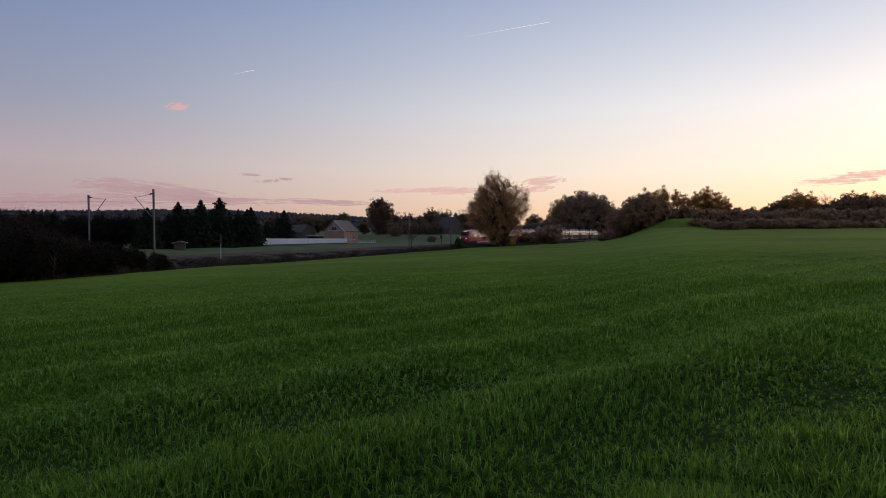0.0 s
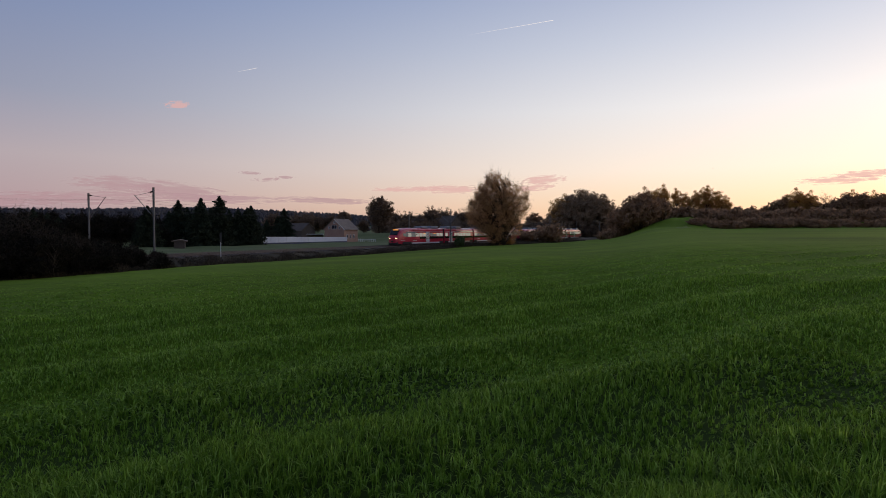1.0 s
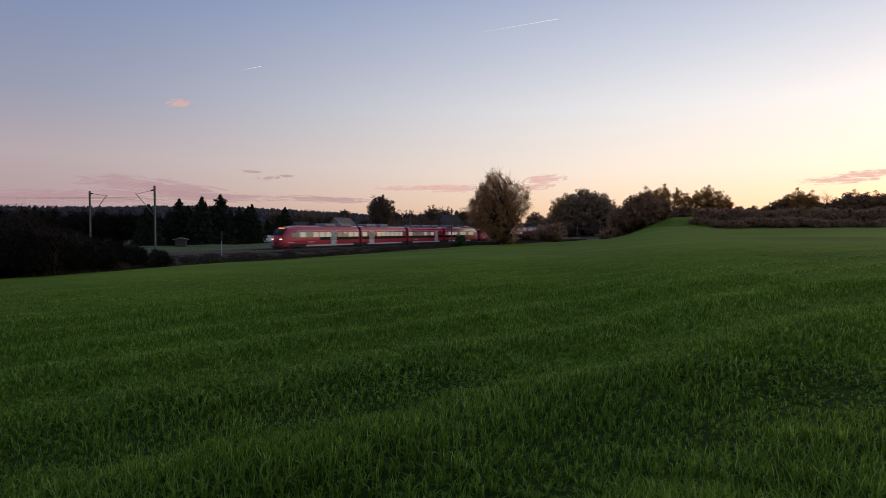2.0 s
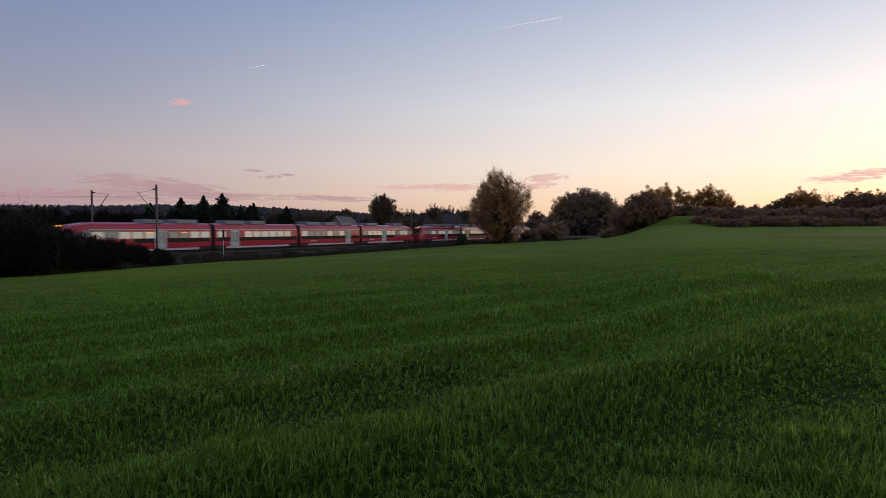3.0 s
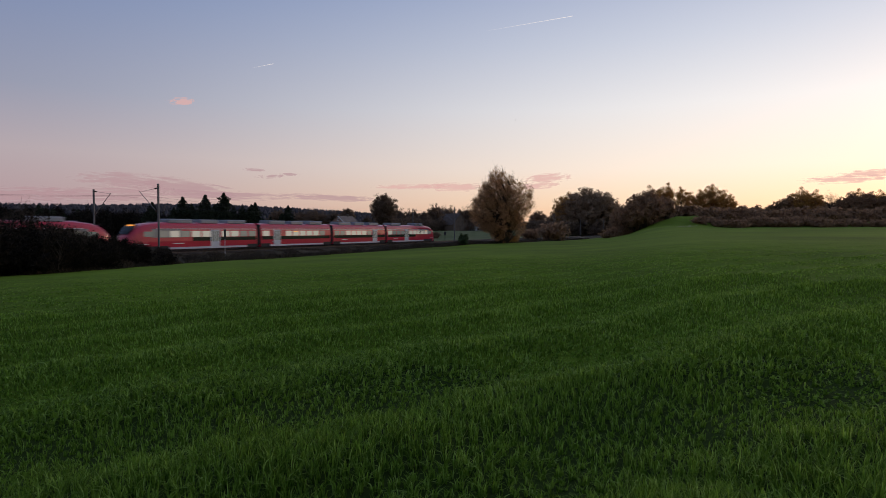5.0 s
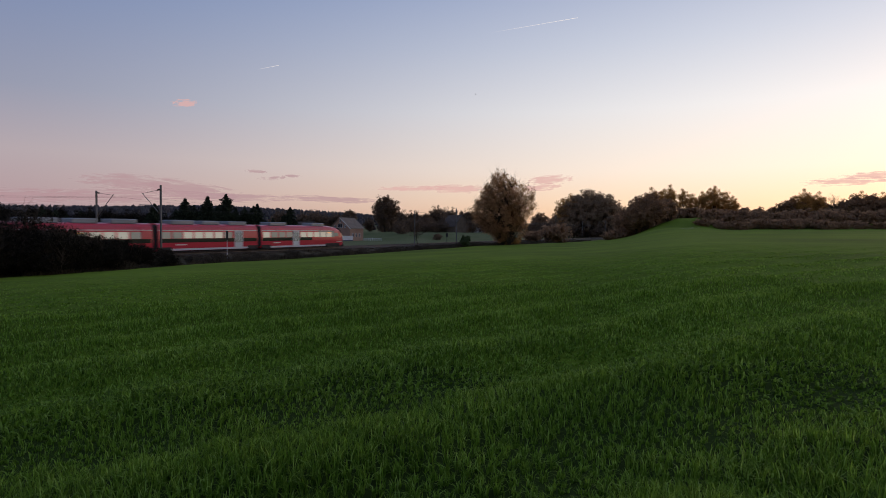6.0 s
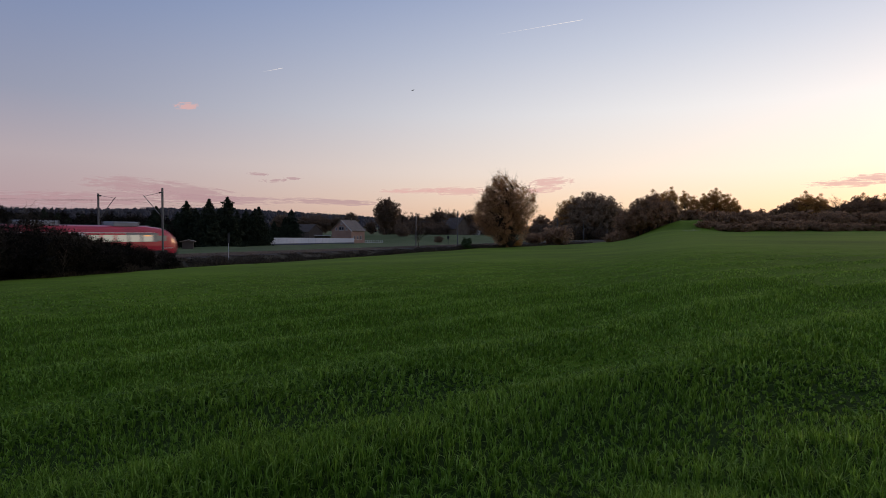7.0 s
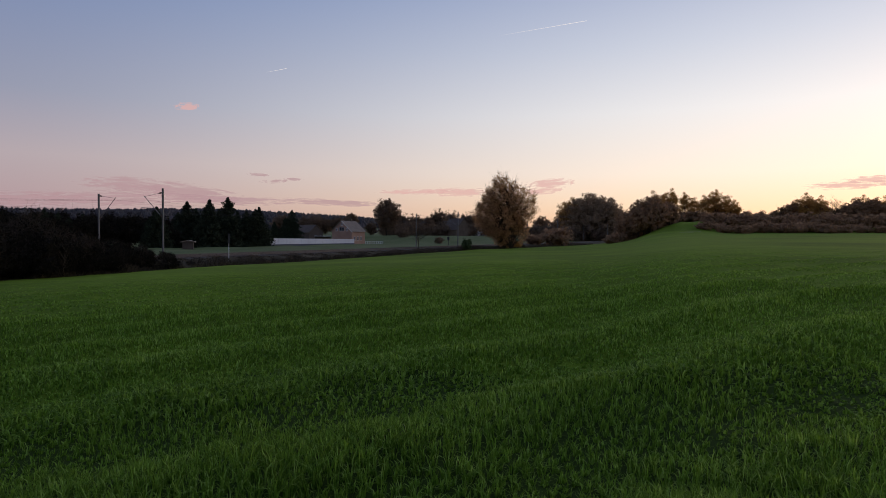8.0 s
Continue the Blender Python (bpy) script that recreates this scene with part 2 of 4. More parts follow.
def swath(x, y):
    """Long low waves of the drilled crop, from -1 in the troughs to 1 on the crests."""
    c = x * -ROW[1] + y * ROW[0]
    a = x * ROW[0] + y * ROW[1]
    return np.sin(2 * np.pi * (c + 0.16 * np.sin(a * 0.33) + 0.10 * np.sin(a * 1.1 + 1.0)) / 2.55 - 2.125)


def height(x, y):
    x, y = np.asarray(x, float), np.asarray(y, float)
    dx, dy = x - TRACK_AT.x, y - TRACK_AT.y
    s = dx * ALONG.x + dy * ALONG.y
    p = dx * ACROSS.x + dy * ACROSS.y
    r = np.hypot(x, y)
    q = np.tan(np.clip(np.arctan2(x, np.maximum(y, 0.01)), -0.75, 0.75))
    left = [-0.93, -0.78, -0.39, -0.18, 0.04, 0.22]
    fall = [-0.066, -0.058, -0.037, -0.028, -0.0167, -0.0120]
    slope = np.interp(q, left + [0.30, 0.41, 0.46, 0.78, 0.93], fall + [-0.005, 0.008, 0.0115, 0.0150, 0.012])
    swell = np.interp(q, left + [0.284, 0.304, 0.324, 0.354, 0.374, 0.404, 0.434, 0.50, 0.78, 0.93], fall + [-0.0085, -0.0050, -0.0005, 0.0085, 0.0125, 0.0150, 0.0145, 0.0120, 0.0150, 0.012])
    brow = np.interp(q, [0.324, 0.354, 0.374, 0.404, 0.44, 0.48], [0.0, 0.0040, 0.0085, 0.0150, 0.0155, 0.0])
    slope = slope + (swell - slope) * smooth_step(70, 160, r) + brow * smooth_step(196, 232, r)
    depth = np.where(y > 0, np.maximum(y, 0), 0)
    field = slope * depth * np.minimum(1.0, 280 / np.maximum(r, 1))
    field = field + 0.02 * np.clip(-y, 0, 200) + 2.0 * smooth_step(0.42, 0.48, q) * smooth_step(190, 206, y)
    # swaths left by the drill, and lumps in the crop
    near = 1 - smooth_step(35, 95, r)
    field = field + near * (0.080 * swath(x, y) * (0.85 + 0.35 * lumps(x, y, 4.5, 1.7)) + 0.024 * lumps(x, y, 0.55) + 0.035 * lumps(x, y, 1.6, 2.0)) + 0.10 * lumps(x, y, 14.0, 1.0) * smooth_step(20, 60, r)
    bed = RAIL_Z - 0.30 + 0.0 * s
    # across the line: field, verge, ditch, ballast bed, ditch, meadow
    bank = bed + 0.05 + 0.10 * lumps(x, y, 1.4, 2.0)
    z = np.where(p > 9.4, field, bank + (field - bank) * smooth_step(3.6, 9.4, p))
    z = np.where(p < 3.4, bed, z)
    far = -1.95 - 0.55 * smooth_step(-12, -60, p) + 0.25 * lumps(x, y, 9.0, 3.0)
    hill = np.interp(s, [0, 354, 886, 1231, 1900], [25, 26, 48, 43, 30]) * smooth_step(-420, -1050, p) * (0.94 + 0.06 * lumps(x, y, 260.0, 1.0))
    far = far + hill + 2.7 * smooth_step(98, 138, s) * smooth_step(-14, -50, p)
    z = np.where(p < -7.2, bed + (far - bed) * smooth_step(-7.2, -10.5, p), z)
    return z


def ground_at(x, y):
    return float(height(x, y))


def spread(lo, hi, centre, fine, grow, cap):
    """Grid lines from lo to hi, closest about the centre."""
    out = [centre]
    for sign, end in ((1, hi), (-1, lo)):
        v, d = centre, fine
        while (end - v) * sign > 0:
            v += sign * d
            d = min(cap(v), d * grow)
            out.append(v)
    return sorted(out)


def build_ground():
    S = spread(-2600, 3200, -58.0, 0.20, 1.027, lambda v: 4.0 if -120 < v < 260 else 120.0)
    P = spread(-2600, 2600, 56.0, 0.20, 1.027, lambda v: 0.6 if -12 < v < 12 else (2.0 if abs(v) < 40 else (6.0 if abs(v) < 120 else 80.0)))
    s, p = np.meshgrid(S, P, indexing="ij")
    x = TRACK_AT.x + ALONG.x * s + ACROSS.x * p
    y = TRACK_AT.y + ALONG.y * s + ACROSS.y * p
    V = np.stack([x, y, height(x, y)], -1).reshape(-1, 3)
    n, k = len(S), len(P)
    i, j = np.meshgrid(np.arange(n - 1), np.arange(k - 1), indexing="ij")
    a = (i * k + j).ravel()
    F = np.stack([a, a + 1, a + k + 1, a + k], 1)[:, ::-1]
    me = fast_mesh("ground", V, F, [SOIL, FIELD, VERGE, BALLAST, MEADOW, GAP_SHADE, PATH], True)
    pc = np.array([(P[q] + P[q + 1]) / 2 for q in range(k - 1)])
    pc = np.broadcast_to(pc, (n - 1, k - 1)).ravel()
    c = V[F].mean(1)
    r = np.hypot(c[:, 0], c[:, 1])
    wob = 0.5 * lumps(c[:, 0], c[:, 1], 3.0)
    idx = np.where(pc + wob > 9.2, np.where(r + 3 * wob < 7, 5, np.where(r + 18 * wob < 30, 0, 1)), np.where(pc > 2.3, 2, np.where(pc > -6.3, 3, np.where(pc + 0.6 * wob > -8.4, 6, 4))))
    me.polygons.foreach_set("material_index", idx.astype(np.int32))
    tagged(new("ground", me), "rolling field of young winter wheat, meadow and railway bed", "ground", kind="structure")


build_ground()


# ---- young wheat ----
def blades(n, r0, r1, length, width, rng, bend=1.0):
    """Bent three-piece grass blades between two distances from the middle of the field."""
    ang = rng.uniform(-0.85, 0.85, n)
    r = rng.uniform(r0, r1, n)
    x, y = r * np.sin(ang), r * np.cos(ang)
    x, y = x + rng.normal(size=n) * 0.02, y + rng.normal(size=n) * 0.02
    dx, dy = x - TRACK_AT.x, y - TRACK_AT.y
    keep = dx * ACROSS.x + dy * ACROSS.y > 9.0
    # drill rows: pull blades together, thin patches between
    c = x * -ROW[1] + y * ROW[0]
    shift = (np.round(c / 0.13) * 0.13 - c) * 0.45
    x, y = x - ROW[1] * shift, y + ROW[0] * shift
    pull = np.where(r < 7, 0.40, 0.28)
    tx, ty = np.round(x / 0.11), np.round(y / 0.11)
    jx, jy = np.sin(tx * 12.99 + ty * 78.2) * 0.055, np.sin(tx * 39.3 + ty * 11.1) * 0.055
    x, y = x + (tx * 0.11 + jx - x) * pull, y + (ty * 0.11 + jy - y) * pull
    thin = np.maximum(-0.7, lumps(x, y, 0.30, 4.0) + 0.6 * lumps(x, y, 1.1, 1.0))
    keep &= rng.uniform(-1.1, 0.4, n) < thin + np.where(r < 5, 1.0, 1.3)
    x, y, thin, r = x[keep], y[keep], thin[keep], r[keep]
    n = len(x)
    z = height(x, y)
    az = rng.uniform(0, 2 * np.pi, n)
    lean = rng.uniform(0.2, 1.15, n) * bend
    h = length * rng.uniform(0.45, 1.3, n) * (1 + 0.30 * thin + 0.22 * swath(x, y)) * np.clip((50 - r) / 22, 0.22, 1.0)
    w = width * rng.uniform(0.7, 1.3, n)
    d = np.stack([np.cos(az), np.sin(az), np.zeros(n)], 1)
    sd = np.stack([-np.sin(az), np.cos(az), np.zeros(n)], 1)
    base = np.stack([x, y, z - 0.01], 1)
    k1 = base + d * (h * lean * 0.25)[:, None] + np.array([0, 0, 1.0]) * (h * 0.55)[:, None]
    tip = base + d * (h * lean)[:, None] + np.array([0, 0, 1.0]) * (h * np.maximum(0.25, 1.0 - 0.35 * lean))[:, None]
    V = np.stack([base - sd * (w / 2)[:, None], base + sd * (w / 2)[:, None], k1 - sd * (w * 0.42)[:, None], k1 + sd * (w * 0.42)[:, None], tip], 1).reshape(-1, 3)
    o = (np.arange(n) * 5)[:, None]
    F = np.concatenate([np.array([[0, 1, 3]]) + o, np.array([[0, 3, 2]]) + o, np.array([[2, 3, 4]]) + o])
    return V, F


def build_wheat():
    rng = np.random.default_rng(3)
    for n, r0, r1, length, width, bend in ((95000, 1.2, 6.0, 0.108, 0.0090, 0.80), (190000, 6.0, 19.0, 0.100, 0.0175, 1.1), (140000, 19.0, 48.0, 0.064, 0.030, 1.6)):
        V, F = blades(n, r0, r1, length, width, rng, bend)
        tagged(new("wheat_grass", fast_mesh("wheat_grass", V, F, WHEAT)), "green blades of young winter wheat in drilled rows", "grass", kind="stuff")


build_wheat()


# ---- railway ----
def lie(s, p, z, turn=0.0):
    """Pose at a place on the line: its own x runs along the track, y away from the field."""
    q = on_line(s, p)
    return pose(q.x, q.y, z, 0, 0, 61.6 + turn)


def build_track(p):
    t = thing("railway_track", lie(0, p, RAIL_Z - 0.30), "steel rails on concrete sleepers in grey ballast", "railway track", "tracks of the line", kind="structure")
    for y in (-0.75, 0.75):
        bm = bmesh.new()
        add_box(bm, (-260, y - 0.035, 0.25), (420, y + 0.035, 0.30), 0.008)
        add_box(bm, (-260, y - 0.010, 0.16), (420, y + 0.010, 0.25))
        add_box(bm, (-260, y - 0.07, 0.14), (420, y + 0.07, 0.16))
        part("rail", bm, RAIL, t)
    sl = box((-0.13, -1.3, -0.05), (0.13, 1.3, 0.14), 0.02)
    first = part("sleeper", sl, SLEEPER, t)
    first.location.x = -45
    for i in range(1, 110):
        o = new("sleeper", first.data)
        o.parent = t
        o.location.x = -45 + 0.6 * i
    bm = bmesh.new()
    for side in (-1, 1):
        vs = [bm.verts.new((x, side * y, z)) for x in (-260, 420) for y, z in ((0.0, 0.06), (1.45, 0.06), (2.2, -0.12))]
        for a in range(2):
            f = (vs[a], vs[a + 1], vs[a + 4], vs[a + 3])
            bm.faces.new(f if side < 0 else f[::-1])
    part("ballast_bed", bm, BALLAST, t)


for off in (0.0, -4.0):
    build_track(off)

WIRE_Z, MESSENGER_Z = 5.5, 6.9


def build_mast(top):
    """Catenary mast: its arm reaches along +y of its own space."""
    t = thing("catenary_mast", pose(0, 0, 0), "grey steel catenary mast with bracket arm beside the track", "catenary mast", "masts along the line")
    part("footing", box((-0.3, -0.3, -0.6), (0.3, 0.3, 0.12), 0.03), SLEEPER, t, "grey concrete footing")
    bm = bmesh.new()
    for y in (-0.09, 0.09):
        add_box(bm, (-0.075, y - 0.015, 0.1), (0.075, y + 0.015, top), 0.004)
    add_box(bm, (-0.03, -0.085, 0.1), (0.03, 0.085, top))
    part("pole", bm, MAST, t)
    part("top_tube", add_tube(bmesh.new(), (0, 0.75, 7.62), (0, 3.5, 7.30), 0.022, 0.018), MAST, t)
    part("strut", add_tube(bmesh.new(), (0, 0.55, 5.1), (0, 3.6, 7.40), 0.045, 0.035), MAST, t)
    part("steady_arm", add_tube(bmesh.new(), (0, 1.6, 5.90), (0, 4.1, 6.00), 0.03, 0.025), MAST, t)
    part("registration_arm", add_tube(bmesh.new(), (0, 4.0, 6.00), (0, 3.3, 5.55), 0.02, 0.02), MAST, t)
    for a, b in (((0, 0.12, 7.7), (0, 0.75, 7.62)), ((0, 0.12, 4.78), (0, 0.55, 5.1))):
        bm = add_tube(bmesh.new(), a, b, 0.03, 0.03)
        for k in range(5):
            c = Vector(a).lerp(Vector(b), 0.25 + 0.13 * k)
            w = (Vector(b) - Vector(a)).normalized() * 0.012
            add_tube(bm, c - w, c + w, 0.09, 0.07, 8)
        part("insulator", bm, INSUL, t, "ribbed brown insulator")
    return t


MAST_S = (-98.0, -23.0, 52.0, 127.0, 202.0)
mast, mast_far = build_mast(8.2), build_mast(7.95)
near_pose = lambda s: lie(s, 3.3, RAIL_Z)
far_pose = lambda s: lie(s, -7.3, RAIL_Z - 0.2, 180)
mast.matrix_basis = near_pose(MAST_S[0])
for s in MAST_S[1:]:
    copy_thing(mast, near_pose(s))
mast_far.matrix_basis = far_pose(MAST_S[0] - 1.4)
for s in MAST_S[1:]:
    copy_thing(mast_far, far_pose(s - 1.4))


def build_wires(p, name):
    t = thing(name, lie(0, p, RAIL_Z), "thin dark contact and carrier wires above the track", "overhead wire", "overhead wires")
    segs, car, drop = [], [], []
    for a, b in zip(MAST_S[:-1], MAST_S[1:]):
        pts = [(a + (b - a) * i / 12, 0.0, MESSENGER_Z - 1.1 * (1 - (2 * i / 12 - 1) ** 2)) for i in range(13)]
        car += [(u, v, 0.008, 0.008) for u, v in zip(pts[:-1], pts[1:])]
        drop += [(u, (u[0], 0, WIRE_Z), 0.007, 0.007) for u in pts[1:-1:2]]
        segs.append(((a, 0, WIRE_Z), (b, 0, WIRE_Z), 0.008, 0.008))
    for nm, sg in (("contact_wire", segs), ("carrier_wire", car), ("dropper", drop)):
        w = mesh_part(nm, fast_mesh(nm, *tubes(sg, 4), WIRE), t)
        if nm == "dropper":
            w["kind"] = "stuff"


build_wires(0.0, "overhead_wire")
build_wires(-4.0, "overhead_wire")

# ---- train ----
RED = surface("traffic_red_paint", [(0.0, (0.42, 0.013, 0.036)), (0.6, (0.52, 0.018, 0.050)), (1.0, (0.58, 0.028, 0.062))], 0.30, scale=0.4, fine=6.0, coat=0.55, spec=0.35)
PALE = surface("light_grey_paint", [(0.0, (0.46, 0.47, 0.50)), (1.0, (0.62, 0.63, 0.66))], 0.35, scale=0.6, fine=8.0, coat=0.3)
# grey colour stands for reflections in the glass behind the cab
CAB_MIRROR = surface("cab_reflection_grey", [(0.0, (0.13, 0.13, 0.15)), (1.0, (0.20, 0.20, 0.22))], 0.2, scale=0.6, fine=8.0, coat=0.4)
STRIPE = surface("white_stripe", [(0.0, (0.7, 0.68, 0.66)), (1.0, (0.8, 0.79, 0.78))], 0.35, scale=1.0)
ROOFG = surface("grey_roof", [(0.0, (0.15, 0.165, 0.19)), (1.0, (0.28, 0.30, 0.33))], 0.45, 0.1, scale=0.8, fine=9.0)
UNDER = surface("underframe_dirt", [(0.0, (0.015, 0.014, 0.013)), (1.0, (0.04, 0.036, 0.033))], 0.85, scale=1.0)
BELLOWS = surface("black_rubber", [(0.0, (0.015, 0.015, 0.016)), (1.0, (0.03, 0.03, 0.03))], 0.7)
# dark colour of the field as mirrored in the lower window glass
FIELD_MIRROR = surface("mirrored_field_band", [(0.0, (0.020, 0.022, 0.020)), (1.0, (0.035, 0.036, 0.030))], 0.12, scale=0.3)
SCREEN = surface("windscreen_glass", [(0.0, (0.010, 0.012, 0.016)), (1.0, (0.016, 0.018, 0.024))], 0.05, scale=0.3)
# pane glow stands for lamps inside and for pale sky mirrored outside
LAMP_SKY_GLOW = glowing("lamp_sky_glow_glass", (1.0, 0.92, 0.78), 0.30, (0.10, 0.10, 0.10), 0.06)
DIM_SKY_GLOW = glowing("dim_sky_glow_glass", (0.95, 0.94, 0.88), 0.10, (0.06, 0.06, 0.06), 0.06)
AMBER = glowing("amber_display", (1.0, 0.36, 0.05), 1.0)
HEAD = glowing("headlamp", (1.0, 0.70, 0.38), 4.0)
END_CAR, MID_CAR, GAP = 19.6, 16.25, 1.6
UNIT = 2 * END_CAR + 2 * MID_CAR


def section(w, top, bottom=0.34):
    """Half outline of the car body, from the skirt to the roof's crown, (y, z)."""
    h = top - bottom
    return [(w * 0.93, bottom), (w * 0.985, bottom + 0.10 * h), (w, bottom + 0.30 * h), (w * 0.985, bottom + 0.52 * h), (w * 0.955, bottom + 0.74 * h), (w * 0.885, bottom + 0.87 * h), (w * 0.74, bottom + 0.95 * h), (w * 0.45, bottom + 0.99 * h), (0.0, top)]


def loft(stations):
    """Body skin from stations (x, half width, roof height, skirt height)."""
    bm = bmesh.new()
    rings = []
    for x, w, top, low in stations:
        half = section(w, top, low)
        ring = [(x, y, z) for y, z in half] + [(x, -y, z) for y, z in half[-2::-1]]
        rings.append([bm.verts.new(c) for c in ring])
    for a, b in zip(rings[:-1], rings[1:]):
        for i in range(len(a) - 1):
            bm.faces.new((a[i], a[i + 1], b[i + 1], b[i]))
        bm.faces.new((a[-1], a[0], b[0], b[-1]))
    for r in (rings[0], rings[-1]):
        bm.faces.new(r)
    bmesh.ops.recalc_face_normals(bm, faces=bm.faces)
    return bm


def bogie(x, parent):
    bm = bmesh.new()
    for y in (-0.95, 0.95):
        add_box(bm, (x - 1.6, y - 0.10, 0.42), (x + 1.6, y + 0.10, 0.66), 0.03)
    add_box(bm, (x - 0.3, -0.9, 0.40), (x + 0.3, 0.9, 0.62))
    b = part("bogie", bm, UNDER, parent, "dark dirty bogie")
    for dx in (-1.25, 1.25):
        bm = bmesh.new()
        for y in (-0.75, 0.75):
            add_tube(bm, (x + dx, y - 0.065, 0.42), (x + dx, y + 0.065, 0.42), 0.42, 0.42, 20)
        add_tube(bm, (x + dx, -0.8, 0.42), (x + dx, 0.8, 0.42), 0.08, 0.08, 8)
        part("wheelset", bm, RAIL, b)


def side_strip(name, x0, x1, z0, z1, mat, parent, out=0.006, w=1.46, label="", side=0):
    """A thin panel on one side of the car, or one on each."""
    for sd in ((-1, 1) if side == 0 else (side,)):
        a, b = sorted((sd * (w - 0.10), sd * (w + out)))
        ob = part(name, box((x0, a, z0), (x1, b, z1)), mat, parent, label)
    return ob


def lean_strip(name, x0, x1, z0, z1, mat, parent, side, label=""):
    """A glass panel that follows the leaning upper side of the car."""
    bm = box((x0, side * 1.32, z0) if side > 0 else (x0, side * 1.462, z0), (x1, side * 1.462, z1) if side > 0 else (x1, side * 1.32, z1))
    for v in bm.verts:
        if v.co.z > (z0 + z1) / 2:
            v.co.y -= side * 0.05 * (z1 - z0)
    return part(name, bm, mat, parent, label)


def car(parent, x0, length, end, door_at, rng, leads):
    """One car from x0 on; end: -1 for a cab at its front, 1 at its back, 0 for a middle car."""
    c = thing("car", pose(x0, 0, 0), "", "")
    c.parent = parent
    c["label"] = "red railcar section with pale doors and grey skirt"
    TOP, W, LOW = 3.76, 1.46, 0.34
    if end:
        # the raked and rounded cab
        nose = [(0.0, 0.70, 1.62, 0.62), (0.12, 0.98, 1.95, 0.50), (0.45, 1.20, 2.45, 0.42), (0.95, 1.33, 2.95, 0.38), (1.6, 1.41, 3.32, LOW), (2.4, 1.45, 3.55, LOW), (3.3, W, 3.65, LOW), (4.2, W, TOP, LOW)]
        st = nose + [(length - 0.35, W, TOP, LOW)]
        if end > 0:
            st = [(length - x, w, t, l) for x, w, t, l in st[::-1]]
    else:
        st = [(0.35, W, TOP, LOW), (length - 0.35, W, TOP, LOW)]
    body = part("body", loft(st), RED, c, smooth=False)
    lo = 3.5 if end < 0 else 0.5
    hi = length - (3.5 if end > 0 else 0.5)
    # lower skirt, stripe, and a dark band painted as the field's reflection
    side_strip("skirt", lo + 1.7, hi - 1.7, 0.37, 0.62, PALE, c, 0.005, label="light grey skirt")
    # no real cutouts: flat dark panels paint the shaded openings over the bogies
    for a, b in ((lo - (1.9 if end < 0 else 0.1), lo + 1.68), (hi - 1.68, hi + (1.9 if end > 0 else 0.1))):
        side_strip("bogie_recess", a, b, 0.30, 0.80, UNDER, c, 0.006, label="flat dark panel drawn for the shaded opening over the bogie")
    side_strip("stripe", lo, hi, 2.86, 2.94, STRIPE, c, 0.012, w=1.385)
    b0, b1 = lo + (5.0 if end < 0 else 0), hi - (5.0 if end > 0 else 0)
    side_strip("window_band", b0, b1, 1.36, 1.86, FIELD_MIRROR, c, 0.004, label="dark glossy band painted as the field mirrored in the lower glass")
    if end:
        xa, xb = (2.9, lo + 3.4) if end < 0 else (hi - 3.4, length - 2.9)
        for sd in (-1, 1):
            lean_strip("side_panel", xa, xb, 1.84, 2.90, CAB_MIRROR, c, sd, "glazing behind the cab, grey painted for its reflections")
    doors = [door_at]
    xs, x = [], lo + 0.25
    while x + 1.25 < hi:
        if all(abs(x + 0.6 - d) > 1.35 for d in doors):
            xs.append(x)
        x += 1.55
    for i, x in enumerate(xs):
        mat, shown = (LAMP_SKY_GLOW if rng.random() < 0.7 else DIM_SKY_GLOW), rng.random() < 0.08
        for sd in (-1, 1):
            win = lean_strip("window", x, x + 1.30, 1.88, 2.66, mat, c, sd * 1.004, "tinted window glowing for lit interior and mirrored sky")
            if shown:
                side_strip("route_display", x + 0.2, x + 1.05, 2.50, 2.60, AMBER, win, 0.012, side=sd)
    for d in doors:
        for sd in (-1, 1):
            dr = side_strip("door", d - 0.72, d + 0.72, 0.50, 2.82, PALE, c, 0.014, label="pale grey double sliding door", side=sd)
            for v in (-0.58, 0.06):
                side_strip("door_glass", d + v, d + v + 0.52, 1.25, 2.62, DIM_SKY_GLOW, dr, 0.020, side=sd)
    # bars where the small lettering stands
    k = lo + 2.2
    side_strip("lettering_bar", k, k + 1.5, 1.02, 1.14, STRIPE, c, 0.008)
    # roof equipment
    for a, b in ((0.12, 0.34), (0.42, 0.60), (0.70, 0.9)):
        if rng.random() < 0.85:
            xa, xb = lo + (hi - lo) * a, lo + (hi - lo) * b
            bm = box((xa, -1.05, 3.60), (xb, 1.05, 4.14 + 0.06 * rng.random()), 0.10)
            r = part("roof_unit", bm, ROOFG, c, "grey roof unit")
            bm = bmesh.new()
            for j in range(4):
                v = xa + (xb - xa) * (j + 0.5) / 4
                add_tube(bm, (v, 0, 4.12), (v, 0, 4.22), 0.32, 0.30, 12)
            part("fan", bm, UNDER, r)
    part("roof_walk", box((lo, -0.55, 3.62), (hi, 0.55, 3.76), 0.02), ROOFG, c)
    part("underframe", box((lo, -1.25, 0.22), (hi, 1.25, 0.50), 0.05), UNDER, c, "dark underframe boxes")
    if end:
        f = lambda v: v if end < 0 else length - v
        # windscreen laid on the raked front
        bm = bmesh.new()
        prof = [(0.30, 0.92, 2.20), (0.62, 1.02, 2.66), (1.02, 1.04, 3.06), (1.45, 0.98, 3.36)]
        rows = []
        for x, w, z in prof:
            rows.append([bm.verts.new((f(x + 0.05 * abs(q) - 0.10), q * w, z + 0.08 * (1 - q * q))) for q in (-1, -0.5, 0, 0.5, 1)])
